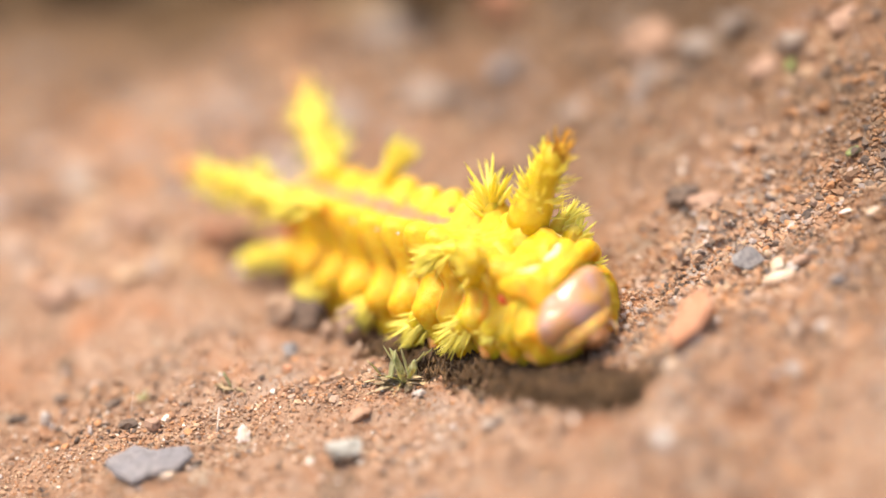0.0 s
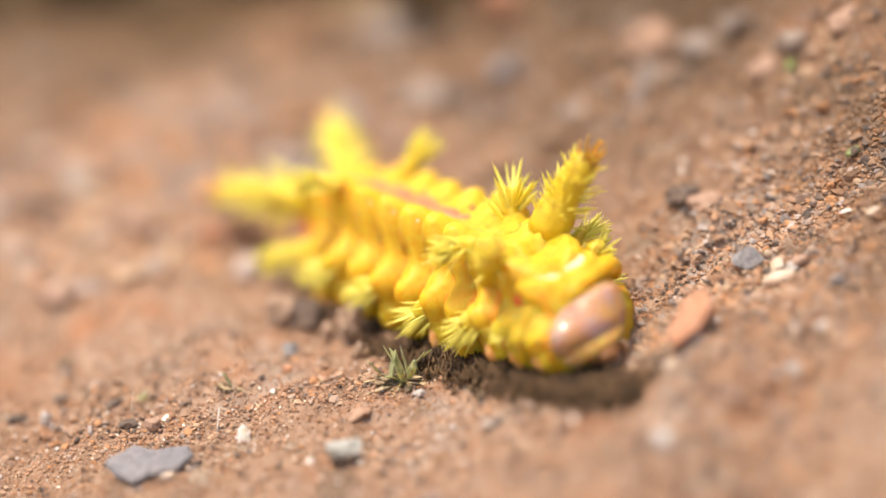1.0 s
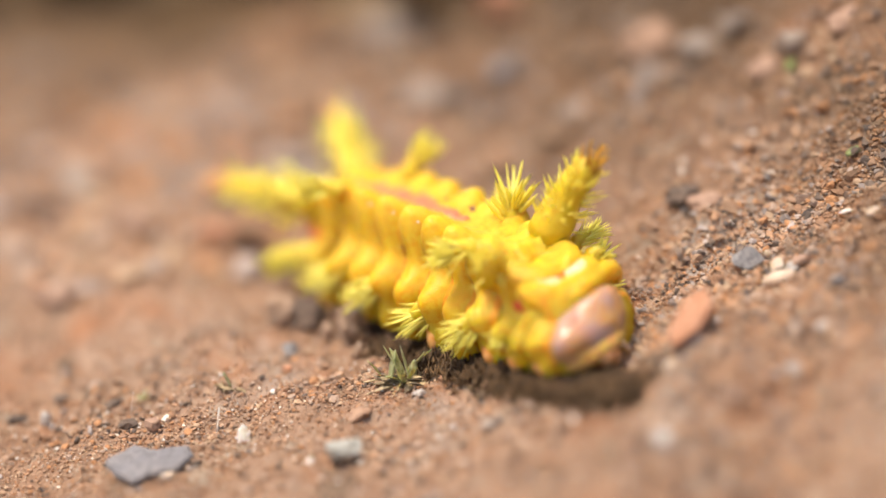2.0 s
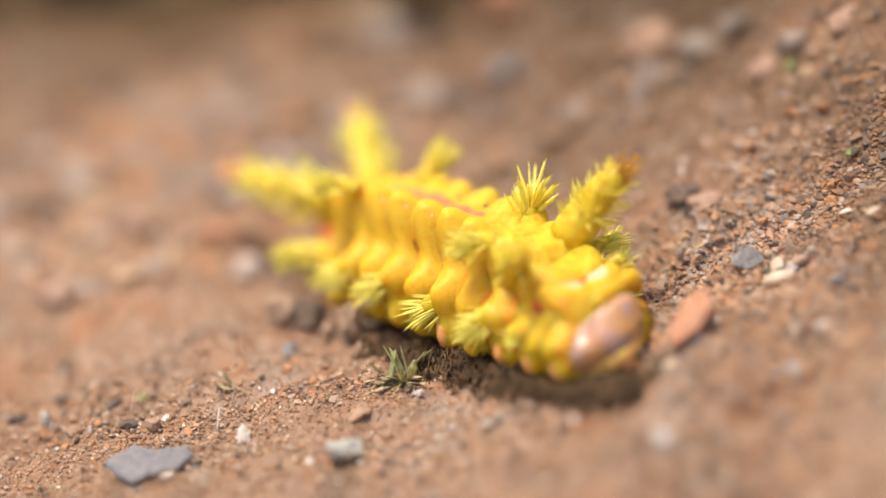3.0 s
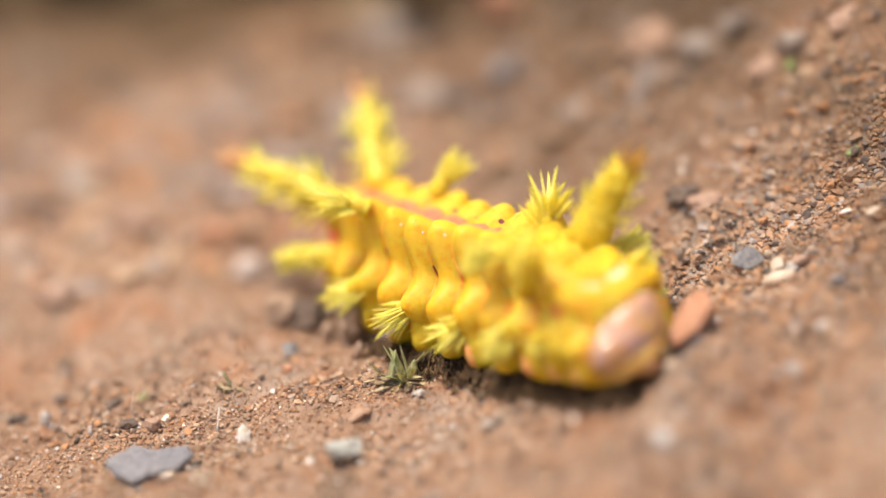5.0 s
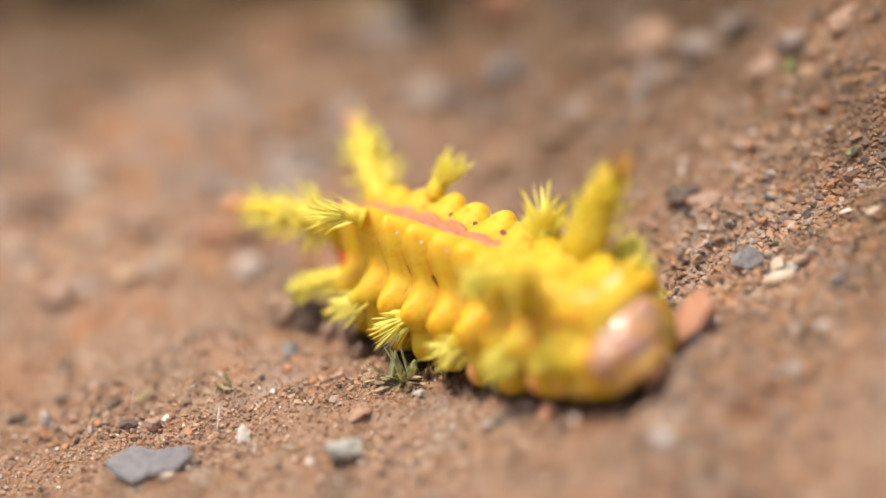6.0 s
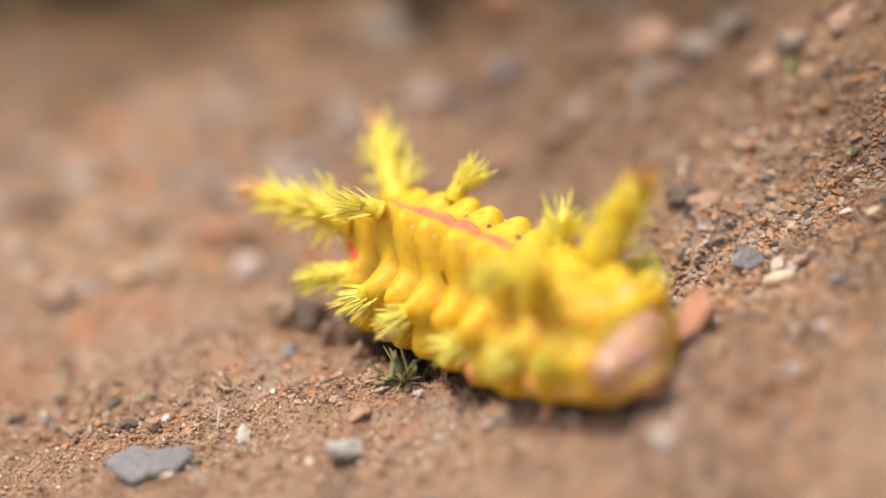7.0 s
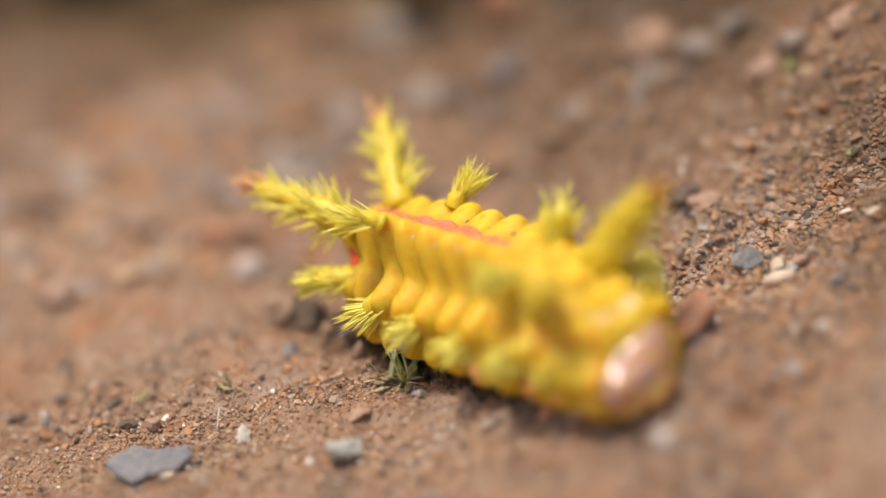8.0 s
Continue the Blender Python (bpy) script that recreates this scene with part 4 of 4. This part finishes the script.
for sgn in (-1, 1):
    near = sgn < 0
    # tail horns and the big side brushes of the last segment
    horn(0, (-0.2, -1.5, 8.3) if near else (-0.3, 2.2, 7.9), (-8.0, -4.1, 10.9) if near else (-6.0, 6.1, 12.5), 1.3, 0.6, 64, 2.2, 200 + sgn, TAILSPINE, "orange-tipped spines", 30, 0.15)
    tubercle(0, (-0.3, -2.9, 5.0) if near else (-0.3, 3.2, 3.4), (-1.9, -4.9, 5.3) if near else (-1.6, 5.4, 3.9), 0.95, 0.35, 90, 2.0, 210 + sgn, 0.5, 0.1)
    # rear back brushes
    tubercle(2, (-0.5, -2.5, 9.9) if near else (0.0, 3.2, 8.8), (-1.6, -4.0, 10.5) if near else (0.4, 4.2, 9.9), 0.8, 0.4, 62, 2.4, 220 + sgn, 0.6, 0.105)
    # side brushes above the belly, swept back
    for k, i in enumerate((2, 4, 6, 8)):
        root, end = ((0.2, -3.7, 4.9), (-1.0, -5.0, 4.3)) if near else ((0.1, 3.8, 4.0), (-0.4, 5.4, 4.2))
        if near and i > 4:
            root, end = (0.2, -3.8, 4.6), (-1.2, -4.9, 4.0)
        tubercle(i, root, end, 1.0, 0.55, 88 if near else 40, 2.15, 230 + 10 * k + sgn, 0.5, 0.085)
    # front back brushes and front horns
    tubercle(7, (1.3, -2.5, 8.9) if near else (-0.9, 2.7, 8.0), (0.8, -4.0, 9.2) if near else (-0.7, 3.1, 9.7), 0.75, 0.4, 60 if near else 42, 2.1 if near else 2.8, 280 + sgn, 0.6 if near else 0.95, 0.11 if near else 0.17)
    horn(8, (0.6, -2.3, 7.2) if near else (0.7, 2.6, 7.6), (4.4, -4.6, 9.4) if near else (4.5, 5.0, 11.9), 1.2 if near else 1.4, 0.6 if near else 0.85, 26 if near else 96, 1.55, 290 + sgn, TIPSPINE, "rusty brown tip spines", 10 if near else 34, 0.1)

# small brushes on the bank side of the front segments
tubercle(8, (1.0, 4.0, 6.1), (1.5, 5.5, 6.5), 0.6, 0.3, 34, 1.9, 305, 0.75, 0.1)
tubercle(9, (0.3, 3.6, 5.2), (0.9, 4.6, 5.7), 0.8, 0.5, 24, 1.2, 311, 0.7, 0.12)
tubercle(9, (0.0, 3.7, 3.2), (0.2, 4.7, 3.2), 0.9, 0.5, 24, 1.1, 321, 0.7, 0.12)
tubercle(9, (0.2, -3.6, 3.6), (-0.7, -4.6, 3.5), 0.9, 0.6, 26, 0.9, 323, 0.7, 0.12)

for a in (0.46, 0.54):
    v, f = blister(10, -0.3, 1.2, a - 0.036, a + 0.036, 0.12)
    part("pale_mark", v, f, PALEMARK, SEGMENTS[10], "creamy white mark")
v, f = blister(10, -0.3, 0.35, 0.474, 0.526, 0.25)
part("red_spot", v, f, REDMARK, SEGMENTS[10], "red mark between the pale marks")


def roll_of_skin(points, fat, seed):
    """A soft thick roll of skin through the points."""
    pts = [Vector(p) for p in points]
    path, rad = [], []
    n = 4 * (len(pts) - 1)
    for k in range(n + 1):
        u = k / 4
        j = min(int(u), len(pts) - 2)
        t = u - j
        p0, p1, p2, p3 = pts[max(j - 1, 0)], pts[j], pts[j + 1], pts[min(j + 2, len(pts) - 1)]
        path.append(0.5 * (2 * p1 + (p2 - p0) * t + (2 * p0 - 5 * p1 + 4 * p2 - p3) * t * t + (3 * p1 - p0 - 3 * p2 + p3) * t ** 3))
        rad.append(fat * (1 + 0.13 * math.sin(k * 1.1 + seed)) * math.sqrt(max(1 - (abs(k / n * 2 - 1)) ** 4, 0.12)))
    return tube(path, rad, 18)


# two thick rolls of skin above the hood
v, f = roll_of_skin([(-1.0, -3.6, 1.3), (-0.3, -3.3, 2.9), (0.4, -2.0, 4.1), (0.9, 0.0, 4.8), (0.8, 2.2, 5.1), (0.2, 3.8, 4.7), (-0.6, 4.4, 3.6)], 0.68, 1)
part("collar", v, f, SKIN, SEGMENTS[10], "thick lip of yellow skin round the hood")
v, f = roll_of_skin([(-1.3, -4.0, 1.4), (-1.1, -4.1, 2.8), (-0.5, -3.2, 4.2), (0.1, -1.9, 5.2)], 0.7, 2)
part("skin_roll", v, f, SKIN, SEGMENTS[10], "thick yellow roll of skin behind the collar")
v, f = blister(0, -1.0, 1.6, 0.45, 0.55, 0.12)
part("back_stripe", v, f, STRIPE, SEGMENTS[0], "coral red patch between the tail horns")
for side in (0.29, 0.71):
    v, f = blister(0, -0.45, 0.55, side - 0.028, side + 0.028, 0.1)
    part("red_spot", v, f, REDMARK, SEGMENTS[0], "red patch below the tail horn")
for i, x, a in ((8, 0.9, 0.70), (9, 1.1, 0.715), (8, 0.9, 0.30), (9, 1.1, 0.285)):
    v, f = blister(i, x - 0.6, x + 0.45, a - 0.018, a + 0.018, 0.3, 8, 6)
    part("red_spot", v, f, REDMARK, SEGMENTS[i], "deep red spot")


for i in (6, 8, 9, 10):
    for side in (0.135, 0.865):
        v, f = blister(i, -0.6, 0.6, side - 0.025, side + 0.025, 0.06, 6, 6)
        part("pink_spot", v, f, PINK, SEGMENTS[i], "faint pinkish orange spot")


def ball(centre, radii, level=4, lump=0.03, seed=0, roll=0.0, knobs=()):
    v, f = ICO[level]
    out = []
    for p in v:
        k = 1 + lump * noise.noise(Vector(p * 2.1) + Vector((seed, 0, 0)))
        k += sum(h * math.exp(-((Vector(p) - way).length / w) ** 2) for way, h, w in knobs)
        y, z = p[1] * radii[1] * k, p[2] * radii[2] * k
        out.append(Vector((centre[0] + p[0] * radii[0] * k, centre[1] + y * math.cos(roll) - z * math.sin(roll), centre[2] + y * math.sin(roll) + z * math.cos(roll))) * MM)
    return out, f


# the hood over the head, with the head and legs beneath
v, f = ball((9.2, -0.45, 2.45), (1.8, 3.3, 1.95), 4, 0.06, 3, 0.2,
            ((Vector((0.3, 0.55, 0.78)), 0.3, 0.42), (Vector((0.75, -0.6, 0.25)), 0.1, 0.45), (Vector((0.6, -0.3, 0.74)), -0.14, 0.5)))
shield = part("head_shield", v, f, SHIELD, caterpillar, "glossy translucent pinkish-brown head shield")
v, f = ball((9.35, -0.3, 1.4), (1.75, 2.6, 1.15), 4, 0.07, 5, 0.28)
part("shield_rim", v, f, RIM, shield, "orange-yellow lower rim of the head shield")
v, f = ball((10.2, 0, 0.6), (1.05, 1.15, 0.8), 3, 0.04, 8)
part("head", v, f, MOUTH, shield, "small glossy brown head")
for k in range(3):
    for sgn in (-1, 1):
        x = 9.6 - 1.3 * k
        v, f = tube([(x, sgn * 1.5, 1.3), (x + 0.35, sgn * 2.1, 0.6), (x + 0.55, sgn * 1.9, 0.02)], [0.32, 0.24, 0.08], 8)
        part("leg", v, f, LEG, shield, "short pale jointed leg")
rng = random.Random(9)
for i, base in ((2, (-0.6, -4.8, 4.4)), (4, (-0.6, -4.8, 4.2))):
    for mat, count, label in ((BRISTLE, 7, "fine black bristles"), (HAIR, 5, "fine whitish bristles")):
        sp = [((base[0] + rng.uniform(-0.4, 0.4), base[1], base[2] - 0.3), (-0.8 + rng.gauss(0, 0.25), -1, -0.35 + rng.gauss(0, 0.2)), rng.uniform(1.6, 2.8), 0.028, (0, 0, -0.1)) for _ in range(count)]
        v, f = cone_spines(sp, 4)
        part("bristle_tuft", v, f, mat, SEGMENTS[i], label)

clod = stone("clod", "small orange clod pushed out from under the caterpillar", TERRACOTTA, 0, 0, (1.5, 1.2, 1.3), 150, 0, 0, 0, 0.3, 6, category="clod")

# ---- how it crawls: at each time, millimetres at the stations BEND along the body ----
BEND = (-21, -14, -7, 0, 6, 12)
GLIDE = (
    (0, -3.79, -3.43, -2.54, -2.30, -3.31, -4.32),
    (0.5, -3.13, -3.33, -2.15, -2.00, -2.47, -3.53),
    (1, -1.74, -2.57, -2.31, -1.92, -2.09, -2.89),
    (1.5, -0.13, -1.79, -2.04, -2.04, -2.19, -2.94),
    (3, 0.85, -0.21, -0.99, -0.87, -0.75, -0.76),
    (3.5, 0.00, 0.00, 0.00, 0.00, 0.00, 0.00),
    (4, 0.53, 0.29, 1.02, 0.97, 0.92, 0.74),
    (4.5, 1.17, 0.70, 1.75, 2.10, 2.00, 1.65),
    (6, 6.57, 3.96, 3.87, 4.38, 4.12, 2.60),
    (6.5, 8.05, 5.12, 4.43, 4.92, 4.58, 2.64),
    (7, 8.47, 6.46, 5.27, 5.47, 5.32, 3.29),
    (7.5, 8.66, 6.90, 5.94, 5.60, 5.42, 3.86),
    (8, 8.36, 7.31, 6.73, 6.10, 5.73, 5.00),
)
LIFT = (
    (0, 0.52, -0.02, -0.48, -0.22, 0.93, 2.28),
    (0.5, 0.26, -0.00, -0.47, -0.41, 0.78, 2.07),
    (1, -1.21, 0.52, -0.09, -0.60, 0.45, 1.14),
    (1.5, -0.76, 0.55, 0.08, -0.67, 0.29, 1.03),
    (3, -0.53, 0.20, 0.21, -0.29, -0.03, 0.54),
    (3.5, 0.00, 0.00, 0.00, 0.00, 0.00, 0.00),
    (4, 0.99, 0.04, -0.33, 0.12, 0.09, -0.34),
    (4.5, 1.43, 0.14, -0.56, 0.16, 0.80, 0.74),
    (6, -0.33, 0.56, 0.02, -0.45, 1.07, 2.13),
    (6.5, -0.29, 0.80, 0.20, -0.55, 0.99, 1.77),
    (7, 0.45, 1.08, 0.40, -0.48, 0.92, 1.57),
    (7.5, 0.44, 0.83, 0.56, 0.01, 0.72, 1.20),
    (8, 1.07, 0.69, 0.42, 0.32, 0.50, 0.85),
)
SWAY = (    # shift across, its change along the body, roll, its change along the body, roll of the head in degrees
    (0, 0.39, -0.00, 0.91, -0.03, -14),
    (0.5, 0.18, 0.01, 0.52, 0.02, -14),
    (1, 0.16, -0.16, 0.20, 0.15, -13),
    (1.5, 0.00, -0.15, 0.34, 0.04, -11),
    (3, -0.15, 0.09, -0.19, 0.10, -5),
    (3.5, 0.00, 0.00, 0.00, 0.00, 0),
    (4, -0.51, -0.14, 0.07, -0.07, 0),
    (4.5, -0.70, -0.13, -0.02, -0.05, -2),
    (6, -1.74, -0.05, 0.49, 0.01, -8),
    (6.5, -2.35, -0.10, 0.29, 0.05, -6),
    (7, -2.94, 0.03, -0.22, -0.10, -4),
    (7.5, -2.97, 0.16, -0.11, -0.05, -2),
    (8, -3.05, 0.14, 0.15, 0.02, 0),
)


def motions():
    whole = []
    paths = [[] for _ in range(COUNT + 1)]
    for (t, *glide), (_, *lift), (_, across, skew, roll, twist, tilt) in zip(GLIDE, LIFT, SWAY):
        mid = glide[3]
        whole.append((t, REST @ pose(mid * MM, across * MM, 0)))
        for k in range(COUNT + 1):
            s = STATION[k] if k < COUNT else STATION[-1]
            slope = (np.interp(s + 3, BEND, lift) - np.interp(s - 3, BEND, lift)) / 6
            df = np.interp(s, BEND, glide) - mid + 4 * slope
            du = np.interp(s, BEND, lift)
            turn = pose(0, 0, 0, math.degrees((roll + twist * s / 15) / 5), 0, 0)
            nod = pose(0, 0, 0, 0, -math.degrees(slope), math.degrees(skew / 15))
            at = pose((s + df) * MM, skew * s / 15 * MM, du * MM) @ nod @ turn
            if k == COUNT:
                at = at @ pose(0, 0, 2.5 * MM, tilt) @ pose(-s * MM, 0, -2.5 * MM)
            paths[k].append((t, at))
    walk(caterpillar, whole)
    for k in range(COUNT):
        walk(SEGMENTS[k], paths[k])
    walk(shield, paths[COUNT])
    under, out = (9.6, -4.0), (8.9, -8.3)
    rows = []
    for t, q in ((0.0, 0.0), (4.7, 0.0), (5.3, 0.6), (5.8, 1.0), (8.0, 1.0)):
        x, y = (under[j] + (out[j] - under[j]) * q for j in (0, 1))
        rows.append((t, pose(x * MM, y * MM, (float(ground_height(x, y)) + 0.4) * MM, 0, 0, 60 * q)))
    walk(clod, rows)


motions()
